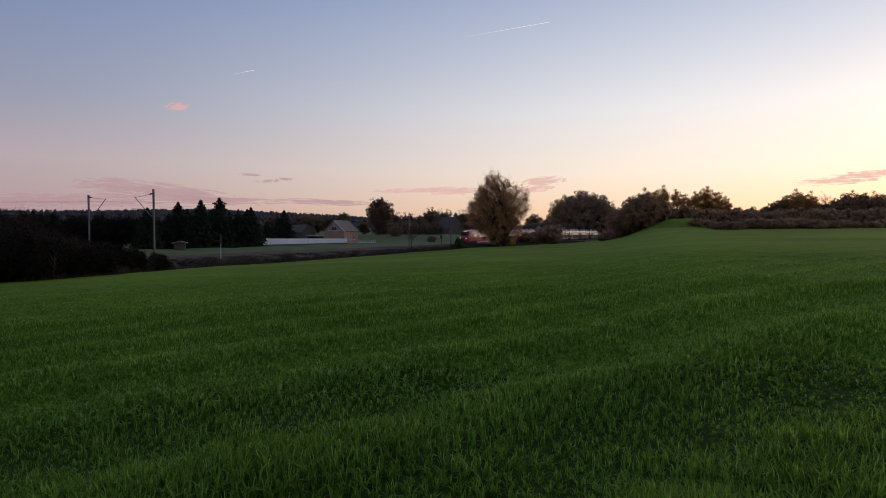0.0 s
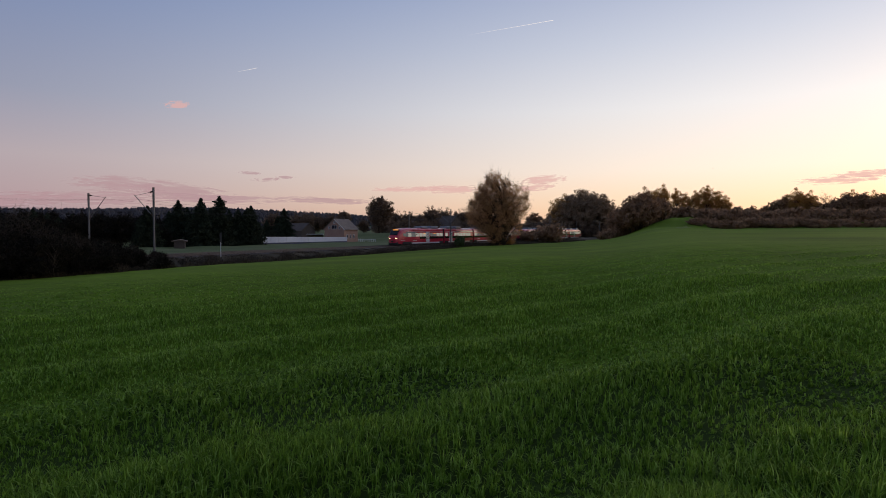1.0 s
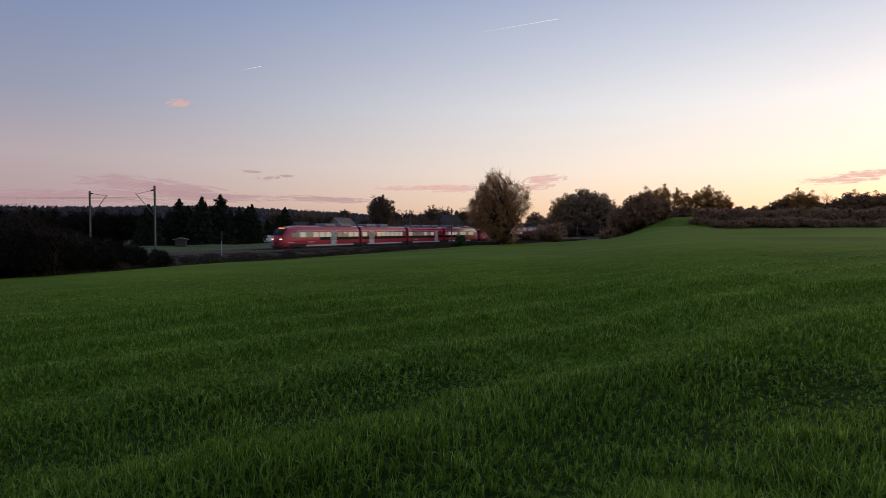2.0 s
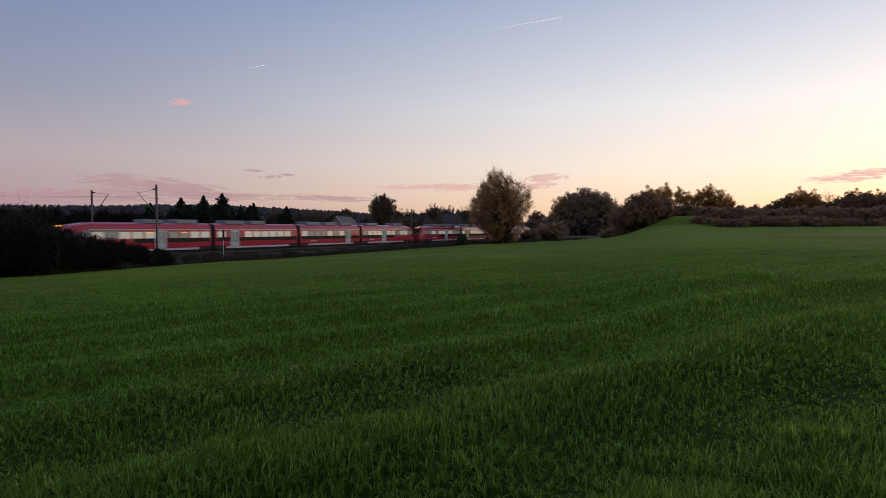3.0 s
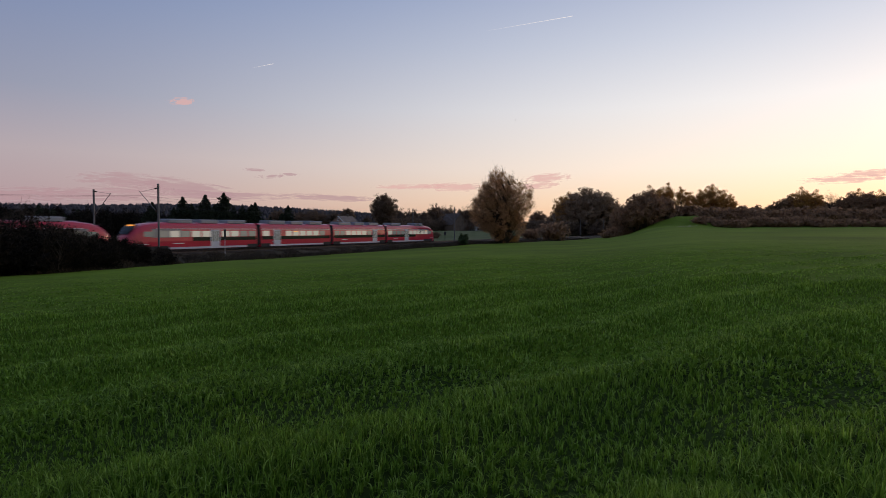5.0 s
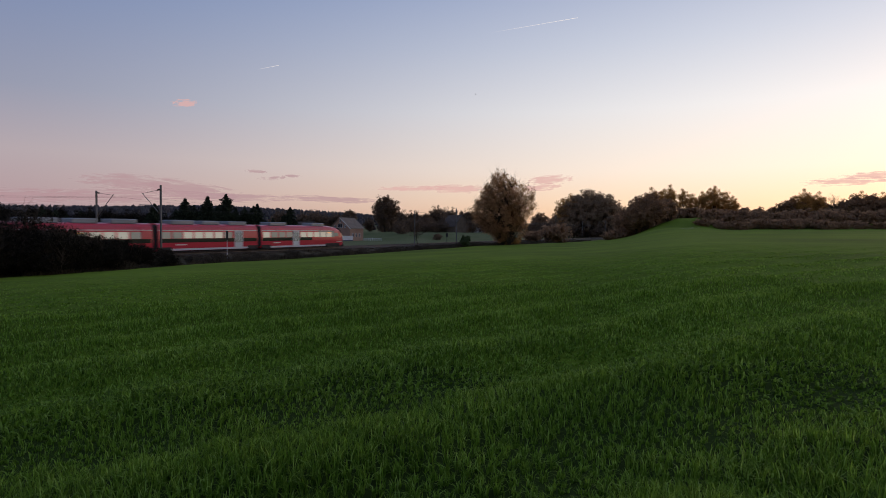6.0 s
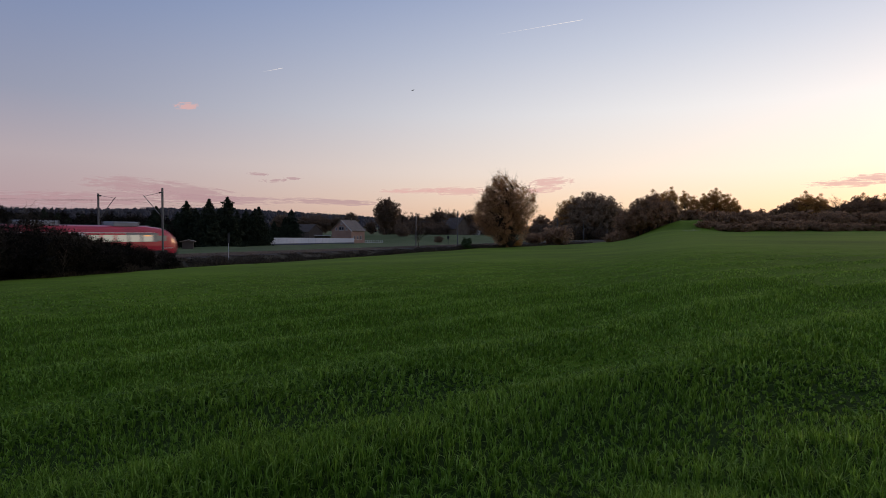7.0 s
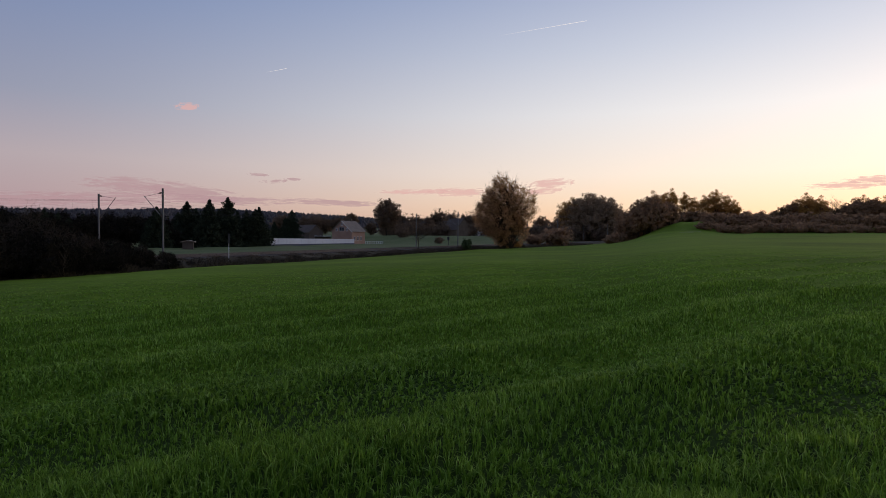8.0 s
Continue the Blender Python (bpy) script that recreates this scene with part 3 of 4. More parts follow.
        for a, b in zip(rows[:-1], rows[1:]):
            for i in range(4):
                bm.faces.new((a[i], a[i + 1], b[i + 1], b[i]))
        bmesh.ops.solidify(bm, geom=bm.faces[:], thickness=0.03)
        part("windscreen", bm, SCREEN, c, "raked dark windscreen")
        xa, xb = sorted((f(1.05), f(1.32)))
        part("destination_display", box((xa, -0.55, 3.20), (xb, 0.55, 3.40), 0.02), AMBER if end < 0 else SCREEN, c, "amber destination display" if end < 0 else "dark destination display")
        for y in (-0.78, 0.78):
            xa, xb = sorted((f(0.02), f(0.25)))
            part("headlight", box((xa, y - 0.13, 1.50), (xb, y + 0.13, 1.66), 0.03), HEAD if end < 0 and leads else SCREEN, c, "round headlight" if end < 0 and leads else "unlit lamp")
        xa, xb = sorted((f(-0.35), f(0.6)))
        part("coupler", box((xa, -0.22, 0.80), (xb, 0.22, 1.12), 0.05), UNDER, c)
        xa, xb = sorted((f(0.02), f(1.7)))
        part("snowplough", box((xa, -1.15, 0.16), (xb, 1.15, 0.80), 0.15), UNDER, c)
        # cab side window, its faint glow drawn for the sky it mirrors
        xa, xb = sorted((f(1.9), f(3.3)))
        side_strip("cab_window", xa, xb, 1.95, 2.58, DIM_SKY_GLOW, c, 0.006, w=1.44)
        xa, xb = sorted((f(1.0), f(3.2)))
        side_strip("nose_stripe", xa, xb, 1.02, 1.10, STRIPE, c, -0.01, w=1.45)
        bogie(f(3.4), c)
    if end >= 0:
        bogie(-0.0, c)
    if end <= 0:
        bm, rings = bmesh.new(), []
        for i in range(15):
            v, w = length - 0.36 + i * 0.0515, 1.32 - 0.06 * (i % 2)
            rings.append([bm.verts.new((v, y, z)) for y, z in ((-w, 0.6), (w, 0.6), (w, w + 2.2), (-w, w + 2.2))])
        for a, b in zip(rings[:-1], rings[1:]):
            for k in range(4):
                bm.faces.new((a[k], a[(k + 1) % 4], b[(k + 1) % 4], b[k]))
        bmesh.ops.recalc_face_normals(bm, faces=bm.faces)
        part("bellows", bm, BELLOWS, c, "black folded gangway bellows")
    return c


def build_unit(seed, leads):
    rng = random.Random(seed)
    u = thing("trainset", lie(0, 0, RAIL_Z), "red four-car electric railcar with pale glowing windows on the near track", "train", "coupled trainsets")
    x = 0.0
    for length, end, door in ((END_CAR, -1, 12.0), (MID_CAR, 0, 3.6), (MID_CAR, 0, 12.5), (END_CAR, 1, 7.5)):
        car(u, x, length, end, door, rng, leads)
        x += length
    return u


unit_a = build_unit(1, True)
unit_b = build_unit(2, False)


# ---- trees ----
def copy_sized(ob, m):
    """A copy at the pose and size of m, whatever the size of the first."""
    return copy_thing(ob, m @ Matrix.Scale(1 / ob.matrix_basis.to_scale().x, 4))


def ball(rng, shape):
    """Even places within a ball."""
    v = rng.normal(size=(*shape, 3))
    return v / np.linalg.norm(v, axis=-1, keepdims=True) * rng.uniform(size=(*shape, 1)) ** 0.4


def tree_parts(name, h, crown_w, crown_h, n_clump, n_leaf, leaf, leaf_mat, seed, stems=1, trunk_r=None, gap=0.25, clump=0.75, squash=1.0, twigs=0, lobes=1.0, corners=3, rise=0.6, flat=0.75, core=0):
    """Meshes of a broadleaf tree: wood (trunk, limbs, twigs) and crown (leaf clumps with gaps)."""
    rng = np.random.default_rng(seed)
    base_z = h - crown_h
    r = trunk_r or h * 0.022
    segs = []
    tops = []
    for k in range(stems):
        off = rng.normal(size=2) * (0.0 if stems == 1 else crown_w * 0.10)
        p = np.array([off[0], off[1], -0.4])
        rr = r / math.sqrt(stems)
        for i in range(7):
            q = p + np.array([rng.normal() * h * 0.012 + off[0] * 0.12, rng.normal() * h * 0.012 + off[1] * 0.12, (h * 0.86 + 0.4) / 7])
            segs.append((p, q, rr * (1 - i / 7.6), rr * (1 - (i + 1) / 7.6)))
            if rise > 0.5:
                tops += [p + (q - p) * f for f in (0.25, 0.5, 0.75)]
            tops.append(q)
            p = q
    tops = np.array(tops)
    C = []
    ph = rng.uniform(0, 6.28, 6)
    while len(C) < n_clump:
        v = rng.normal(size=3)
        v /= np.linalg.norm(v)
        rad = rng.uniform(0.25, 1.0) ** 0.45
        lob = 1 + lobes * (0.16 * math.sin(3 * math.atan2(v[1], v[0]) + ph[0]) + 0.12 * math.sin(5 * v[2] + ph[1] + 2 * v[0]) + 0.10 * math.sin(7 * v[0] + ph[2]) - 0.06)
        c = np.array([v[0] * crown_w / 2, v[1] * crown_w / 2, v[2] * crown_h / 2]) * rad * lob
        if v[2] < 0:
            c[:2] *= squash
        C.append(c + np.array([0, 0, base_z + crown_h / 2]))
    C = np.array(C)
    C[:, 2] = np.maximum(C[:, 2], 0.25)
    for c in C:
        low = tops[tops[:, 2] < max(c[2] - rise * np.hypot(c[0], c[1]), tops[:, 2].min() + 0.01)]
        a = low[np.argmin(np.linalg.norm(low - c, axis=1))] if len(low) else tops[0]
        mid = a + (c - a) * 0.55 + np.array([0, 0, 0.10 * np.linalg.norm(c - a)])
        w = 0.010 + 0.010 * np.linalg.norm(c - a)
        segs += [(a, mid, w, w * 0.6), (mid, c, w * 0.6, 0.008)]
        for _ in range(twigs):
            e = c + rng.normal(size=3) * clump * 1.1 + np.array([0, 0, clump * 0.8])
            if corners == 4:
                e += np.array([c[0], c[1], c[2] - base_z - crown_h * 0.3]) * 0.10
            segs.append((c, e, 0.014, 0.005))
    per = max(1, n_leaf // n_clump)
    size = rng.uniform(0.55, 1.35, (n_clump, 1, 1))
    P = (C[:, None] + ball(rng, (n_clump, per)) * clump * 1.75 * size * np.array([1, 1, flat])).reshape(-1, 3)
    keep = (lumps(P[:, 0], P[:, 1] + P[:, 2] * 0.7, 0.55, seed) > -0.9 + gap * 2) | (rng.uniform(size=len(P)) < 0.25)
    P = P[keep]
    P = P[P[:, 2] > 0.05]
    V, F = leaf_pieces(P, leaf, rng, corners)
    if core:
        # sprays of close leaves inside the crown
        mid = np.array([0, 0, base_z + crown_h * 0.42])
        Q = mid + (C[rng.integers(0, n_clump, core)] - mid) * rng.uniform(0.55, 0.92, (core, 1)) + rng.normal(size=(core, 3)) * clump * 0.4
        V2, F2 = leaf_pieces(Q[Q[:, 2] > 0.3], leaf * 3.2, rng, corners)
        V, F = np.concatenate([V, V2]), np.concatenate([F, F2 + len(V)])
    return fast_mesh("wood", *tubes(segs, 5 if corners == 4 else 3), BARK, True), fast_mesh("crown", V, F, leaf_mat)


def build_tree(name, m, label, category, group="", **kw):
    t = thing(name, m, label, category, group)
    wood, crown = tree_parts(name, **kw)
    if kw.get("stems", 1) >= 5:
        mesh_part("brushwood", wood, t)["kind"] = "stuff"
    else:
        mesh_part("trunk", wood, t)
    mesh_part("crown", crown, t)
    return t


def stand(q, y, turn=0.0, scale=1.0, sink=0.0):
    """Pose on the ground at depth y, q metres sideways per metre of depth."""
    x = q * y
    return pose(x, y, ground_at(x, y) - sink, 0, 0, turn) @ Matrix.Scale(scale, 4)


def spruce_parts(h, seed):
    rng = np.random.default_rng(seed)
    segs = [(np.array([0, 0, -0.3]), np.array([0, 0, h]), h * 0.018, 0.01)]
    P = []
    z = 0.5
    while z < h - 0.15:
        f = 1 - z / h
        R = h * 0.34 * f ** 0.66 * rng.uniform(0.6, 1.3) * min(1.0, (h - z) / 0.9)
        k = max(4, int(9 * f + 4))
        a0 = rng.uniform(0, 6.28)
        for i in range(k):
            a = a0 + i * 6.283 / k + rng.normal() * 0.15
            L = R * rng.uniform(0.7, 1.15)
            e = np.array([math.cos(a) * L, math.sin(a) * L, z - 0.22 * L])
            b = np.array([0, 0, z + 0.05])
            segs.append((b, e, 0.03, 0.008))
            n = int(6 + 24 * L)
            u = rng.uniform(0.1, 1.05, (n, 1))
            P.append(b + (e - b) * u + rng.normal(size=(n, 3)) * np.array([0.13, 0.13, 0.10]) * (0.6 + L * 0.4))
        z += 0.30 + 0.28 * f
    P = np.concatenate(P)
    return fast_mesh("wood", *tubes(segs, 4), BARK, True), fast_mesh("crown", *leaf_pieces(P, 0.26, rng), NEEDLE)


def build_spruces():
    made = []
    for i, h in enumerate((12.0, 11.0, 13.0)):
        t = thing("spruce_tree", pose(0, 0, 0), "dark green spruce at the meadow's edge", "tree", "spruces by the meadow")
        w, c = spruce_parts(h, 40 + i)
        mesh_part("trunk", w, t)
        mesh_part("crown", c, t)
        made.append(t)
    rows = [(-0.468, 142, 0, 0.98), (-0.452, 148, 1, 0.92), (-0.484, 148, 2, 0.70), (-0.428, 140, 1, 1.08), (-0.442, 152, 0, 0.74), (-0.395, 144, 2, 1.00), (-0.410, 152, 0, 0.86), (-0.378, 152, 1, 0.86), (-0.362, 150, 2, 0.74), (-0.346, 152, 0, 0.84), (-0.339, 154, 1, 0.96), (-0.350, 158, 2, 0.72), (-0.312, 176, 1, 0.66), (-0.281, 192, 0, 0.95), (-0.292, 198, 2, 0.70), (-0.522, 128, 1, 0.86), (-0.536, 134, 0, 0.60), (-0.725, 120, 0, 0.72), (-0.70, 124, 2, 0.60), (-0.655, 128, 1, 0.70), (-0.68, 118, 0, 0.56)]
    used = set()
    for i, (q, y, k, s) in enumerate(rows):
        m = stand(q, y, i * 77, s)
        if k in used:
            copy_sized(made[k], m)
        else:
            made[k].matrix_basis = m
            used.add(k)


build_spruces()

# the lone tree beside the line, thin golden leaves at its top
build_tree("lone_tree", stand(0.094, 140.0), "leafy autumn tree with thinning golden-brown crown beside the track", "tree", h=17.2, crown_w=14.4, crown_h=16.6, n_clump=760, n_leaf=46000, leaf=0.135, leaf_mat=LEAF_AUTUMN, seed=25, stems=4, gap=0.0, clump=0.52, twigs=4, squash=0.98, lobes=0.75, corners=4, rise=0.9, flat=1.0)
build_tree("low_shrub", stand(0.030, 121.5), "small round green shrub on the verge", "shrub", h=2.4, crown_w=2.2, crown_h=2.3, n_clump=40, n_leaf=1600, leaf=0.12, leaf_mat=LEAF_GREEN, seed=6, core=300, stems=3, gap=0.05, clump=0.28)
build_tree("russet_shrub", stand(0.118, 142.0), "low russet-leaved bush under the lone tree", "shrub", h=2.0, crown_w=3.0, crown_h=1.9, n_clump=40, n_leaf=1300, leaf=0.12, leaf_mat=LEAF_GOLD, seed=7, stems=3, gap=0.1, clump=0.35)

broad = {}


def broadleaf(kind, q, y, scale=1.0, turn=0.0, sink=0.0):
    """Trees that share a few shapes."""
    spec = {
        "round": ("round_tree", "dense dark round-crowned tree above the railway", "tree", "trees beside the line", dict(h=15.8, crown_w=15.0, crown_h=15.5, n_clump=420, n_leaf=24000, leaf=0.20, leaf_mat=LEAF_DARK, seed=11, stems=2, gap=-0.3, clump=0.62, squash=1.3, lobes=0.45, core=3500)),
        "airy": ("airy_tree", "tall airy tree with thin golden leaves against the glow", "tree", "trees on the rise", dict(h=16.0, crown_w=9.0, crown_h=13.0, n_clump=90, n_leaf=11000, leaf=0.20, leaf_mat=LEAF_GOLD, seed=12, stems=2, gap=0.30, clump=0.80, twigs=1)),
        "brown": ("brown_tree", "broad brown-leaved autumn tree", "tree", "trees on the rise", dict(h=13.0, crown_w=12.5, crown_h=12.7, n_clump=170, n_leaf=6500, leaf=0.25, leaf_mat=LEAF_BROWN, seed=13, stems=3, gap=-0.2, clump=0.62, lobes=0.6, core=1600)),
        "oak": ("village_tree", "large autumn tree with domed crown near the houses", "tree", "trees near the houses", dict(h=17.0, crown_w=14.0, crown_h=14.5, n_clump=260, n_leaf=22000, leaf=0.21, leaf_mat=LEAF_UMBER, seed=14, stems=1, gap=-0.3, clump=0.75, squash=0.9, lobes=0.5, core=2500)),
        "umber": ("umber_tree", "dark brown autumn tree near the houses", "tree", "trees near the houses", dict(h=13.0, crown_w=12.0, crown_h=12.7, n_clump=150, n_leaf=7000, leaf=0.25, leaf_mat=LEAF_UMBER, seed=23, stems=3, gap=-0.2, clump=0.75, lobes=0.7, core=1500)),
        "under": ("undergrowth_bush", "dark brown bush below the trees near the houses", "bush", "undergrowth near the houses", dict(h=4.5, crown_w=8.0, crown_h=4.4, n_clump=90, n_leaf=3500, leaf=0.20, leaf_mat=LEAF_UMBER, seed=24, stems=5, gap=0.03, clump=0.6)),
        "hedge": ("hedge_bush", "low brown hedge bush at the field's edge", "bush", "hedge along the field", dict(h=4.2, crown_w=8.5, crown_h=4.0, n_clump=80, n_leaf=2400, leaf=0.22, leaf_mat=LEAF_BROWN, seed=15, stems=5, gap=-0.2, clump=0.5, core=800)),
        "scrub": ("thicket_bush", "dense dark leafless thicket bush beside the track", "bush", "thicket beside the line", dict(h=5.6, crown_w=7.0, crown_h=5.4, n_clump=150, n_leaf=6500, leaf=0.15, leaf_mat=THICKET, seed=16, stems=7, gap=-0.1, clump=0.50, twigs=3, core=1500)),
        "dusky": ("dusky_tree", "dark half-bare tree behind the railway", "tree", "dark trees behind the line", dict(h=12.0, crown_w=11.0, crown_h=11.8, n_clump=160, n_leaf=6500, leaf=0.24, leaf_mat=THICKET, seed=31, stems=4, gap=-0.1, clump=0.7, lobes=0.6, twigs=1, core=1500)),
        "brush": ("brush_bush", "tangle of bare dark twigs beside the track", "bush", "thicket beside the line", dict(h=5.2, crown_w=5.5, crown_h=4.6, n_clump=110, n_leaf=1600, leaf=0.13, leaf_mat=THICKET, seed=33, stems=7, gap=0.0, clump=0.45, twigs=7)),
        "bramble": ("bramble_bush", "low brown bramble at the foot of the bank", "bush", "brambles along the field", dict(h=1.0, crown_w=3.0, crown_h=0.95, n_clump=40, n_leaf=900, leaf=0.09, leaf_mat=BRAMBLE, seed=35, stems=5, gap=-0.1, clump=0.28)),
        "bare": ("bare_tree", "bare grey tree with fine branches", "tree", "trees on the rise", dict(h=12.0, crown_w=7.0, crown_h=9.0, n_clump=120, n_leaf=240, leaf=0.14, leaf_mat=LEAF_BROWN, seed=17, stems=1, gap=0.2, clump=0.6, twigs=5)),
    }
    name, label, cat, group, kw = spec[kind]
    m = stand(q, y, turn, scale, sink)
    if kind in broad:
        return copy_sized(broad[kind], m)
    broad[kind] = build_tree(name, m, label, cat, group, **kw)
    return broad[kind]


# dark round tree above the line, bushes in front of the train's way
broadleaf("round", 0.250, 300, 1.62, 0)
broadleaf("round", 0.272, 296, 1.45, 130)
broadleaf("round", 0.228, 300, 1.45, 220)
broadleaf("airy", 0.208, 300, 1.35, 40)
broadleaf("brown", 0.160, 330, 0.9, 10)
broadleaf("brown", 0.190, 330, 0.9, 80)
broadleaf("hedge", 0.186, 182, 1.35, 20)
broadleaf("hedge", 0.150, 178, 0.8, 70)
# trees on the rise: kind, sideways, depth, elevation of the top (both per metre of depth)
def topped(kind, q, y, up, turn, own):
    """A tree whose top stands at that elevation over the eye."""
    broadleaf(kind, q, y, (EYE[2] + up * y - ground_at(q * y, y)) / own, turn)


RISE = [("brown", 0.312, 222, 0.044), ("brown", 0.328, 216, 0.055), ("brown", 0.342, 212, 0.064), ("brown", 0.358, 214, 0.070), ("airy", 0.360, 222, 0.076), ("airy", 0.386, 226, 0.081), ("brown", 0.384, 218, 0.060), ("airy", 0.376, 232, 0.073)]
RISE += [("airy", 0.414, 250, 0.075), ("brown", 0.424, 262, 0.047), ("airy", 0.428, 256, 0.064), ("airy", 0.443, 248, 0.066), ("airy", 0.456, 252, 0.076), ("airy", 0.470, 248, 0.080), ("brown", 0.468, 262, 0.052), ("airy", 0.488, 250, 0.068), ("airy", 0.501, 252, 0.058), ("brown", 0.488, 264, 0.048)]
RISE += [("brown", 0.50 + 0.022 * i, 270 + 3 * (i % 3), 0.045 - 0.001 * (i % 2)) for i in range(6)]
RISE += [("brown", 0.584, 232, 0.052), ("brown", 0.602, 230, 0.063), ("airy", 0.622, 226, 0.075), ("brown", 0.630, 232, 0.066), ("airy", 0.646, 228, 0.071), ("brown", 0.654, 234, 0.058), ("bare", 0.673, 224, 0.070), ("brown", 0.678, 240, 0.046), ("brown", 0.694, 232, 0.060), ("brown", 0.714, 228, 0.068), ("airy", 0.724, 230, 0.073), ("brown", 0.742, 226, 0.069), ("airy", 0.764, 226, 0.071), ("brown", 0.772, 224, 0.067), ("brown", 0.80, 222, 0.066), ("brown", 0.84, 220, 0.066), ("brown", 0.88, 220, 0.064)]
OWN = {"brown": 13.0, "airy": 16.0, "bare": 12.0}
for i, (k, q, y, up) in enumerate(RISE):
    topped(k, q, y, up, i * 67, OWN[k] * 1.03)
HEDGE = [(0.287 + 0.013 * i, 214 + 3.0 * i, 0.95 + 0.2 * (i % 3)) for i in range(8)]
HEDGE += [(0.400 + 0.016 * i, 244 + 3 * (i % 2), 1.05 + 0.35 * ((i * 5) % 3) / 2) for i in range(8)]
HEDGE += [(0.446 + 0.022 * i + 0.006 * math.sin(i * 2.3), 193 + 3.0 * math.sin(i * 1.7), 0.72 + 0.30 * math.sin(i * 2.9) ** 2) for i in range(21)]
HEDGE += [(0.462 + 0.026 * i + 0.008 * math.sin(i * 1.9), 207 + 3.0 * math.sin(i * 3.1), 1.05 + 0.55 * math.sin(i * 1.3 + 0.4) ** 2) for i in range(18)]
for i, (q, y, size) in enumerate(HEDGE):
    broadleaf("hedge", q, y, size, i * 67, 0.9 * size)
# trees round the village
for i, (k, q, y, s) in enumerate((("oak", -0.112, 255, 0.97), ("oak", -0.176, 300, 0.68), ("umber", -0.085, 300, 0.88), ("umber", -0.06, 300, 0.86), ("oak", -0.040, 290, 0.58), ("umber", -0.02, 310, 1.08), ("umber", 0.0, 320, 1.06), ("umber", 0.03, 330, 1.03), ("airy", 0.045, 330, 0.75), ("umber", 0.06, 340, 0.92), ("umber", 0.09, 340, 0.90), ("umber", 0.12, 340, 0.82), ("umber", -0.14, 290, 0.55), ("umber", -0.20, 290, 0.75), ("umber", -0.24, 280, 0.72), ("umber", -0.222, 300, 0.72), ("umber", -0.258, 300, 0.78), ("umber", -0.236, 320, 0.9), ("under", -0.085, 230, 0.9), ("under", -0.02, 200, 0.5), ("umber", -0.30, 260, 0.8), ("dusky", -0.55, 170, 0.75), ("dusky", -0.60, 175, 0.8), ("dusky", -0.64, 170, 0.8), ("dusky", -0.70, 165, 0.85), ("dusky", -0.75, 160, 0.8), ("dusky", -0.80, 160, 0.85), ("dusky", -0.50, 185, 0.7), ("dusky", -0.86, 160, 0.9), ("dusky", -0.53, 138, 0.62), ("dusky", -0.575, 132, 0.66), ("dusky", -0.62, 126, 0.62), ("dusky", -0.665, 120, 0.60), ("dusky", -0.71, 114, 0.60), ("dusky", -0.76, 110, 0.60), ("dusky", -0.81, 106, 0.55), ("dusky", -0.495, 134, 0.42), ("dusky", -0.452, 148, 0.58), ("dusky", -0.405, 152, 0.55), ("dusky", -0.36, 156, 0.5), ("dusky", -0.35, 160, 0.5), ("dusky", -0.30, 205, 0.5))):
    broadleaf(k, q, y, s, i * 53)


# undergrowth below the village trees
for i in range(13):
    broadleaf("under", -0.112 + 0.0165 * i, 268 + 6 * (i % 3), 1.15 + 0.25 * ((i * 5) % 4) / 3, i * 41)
broadleaf("bare", -0.055, 122, 0.42, 10)
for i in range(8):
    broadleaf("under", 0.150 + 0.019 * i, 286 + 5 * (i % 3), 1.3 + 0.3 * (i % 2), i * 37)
# thicket between field and line
def build_thicket():
    rng = random.Random(8)
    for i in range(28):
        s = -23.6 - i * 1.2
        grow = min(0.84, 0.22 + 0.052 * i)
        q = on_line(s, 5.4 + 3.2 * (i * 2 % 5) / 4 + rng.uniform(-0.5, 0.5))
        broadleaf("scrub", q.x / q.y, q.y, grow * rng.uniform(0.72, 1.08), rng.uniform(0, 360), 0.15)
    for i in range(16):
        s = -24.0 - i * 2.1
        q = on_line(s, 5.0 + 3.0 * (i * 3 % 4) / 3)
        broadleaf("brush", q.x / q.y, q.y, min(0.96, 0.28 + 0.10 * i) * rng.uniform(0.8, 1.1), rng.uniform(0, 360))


build_thicket()


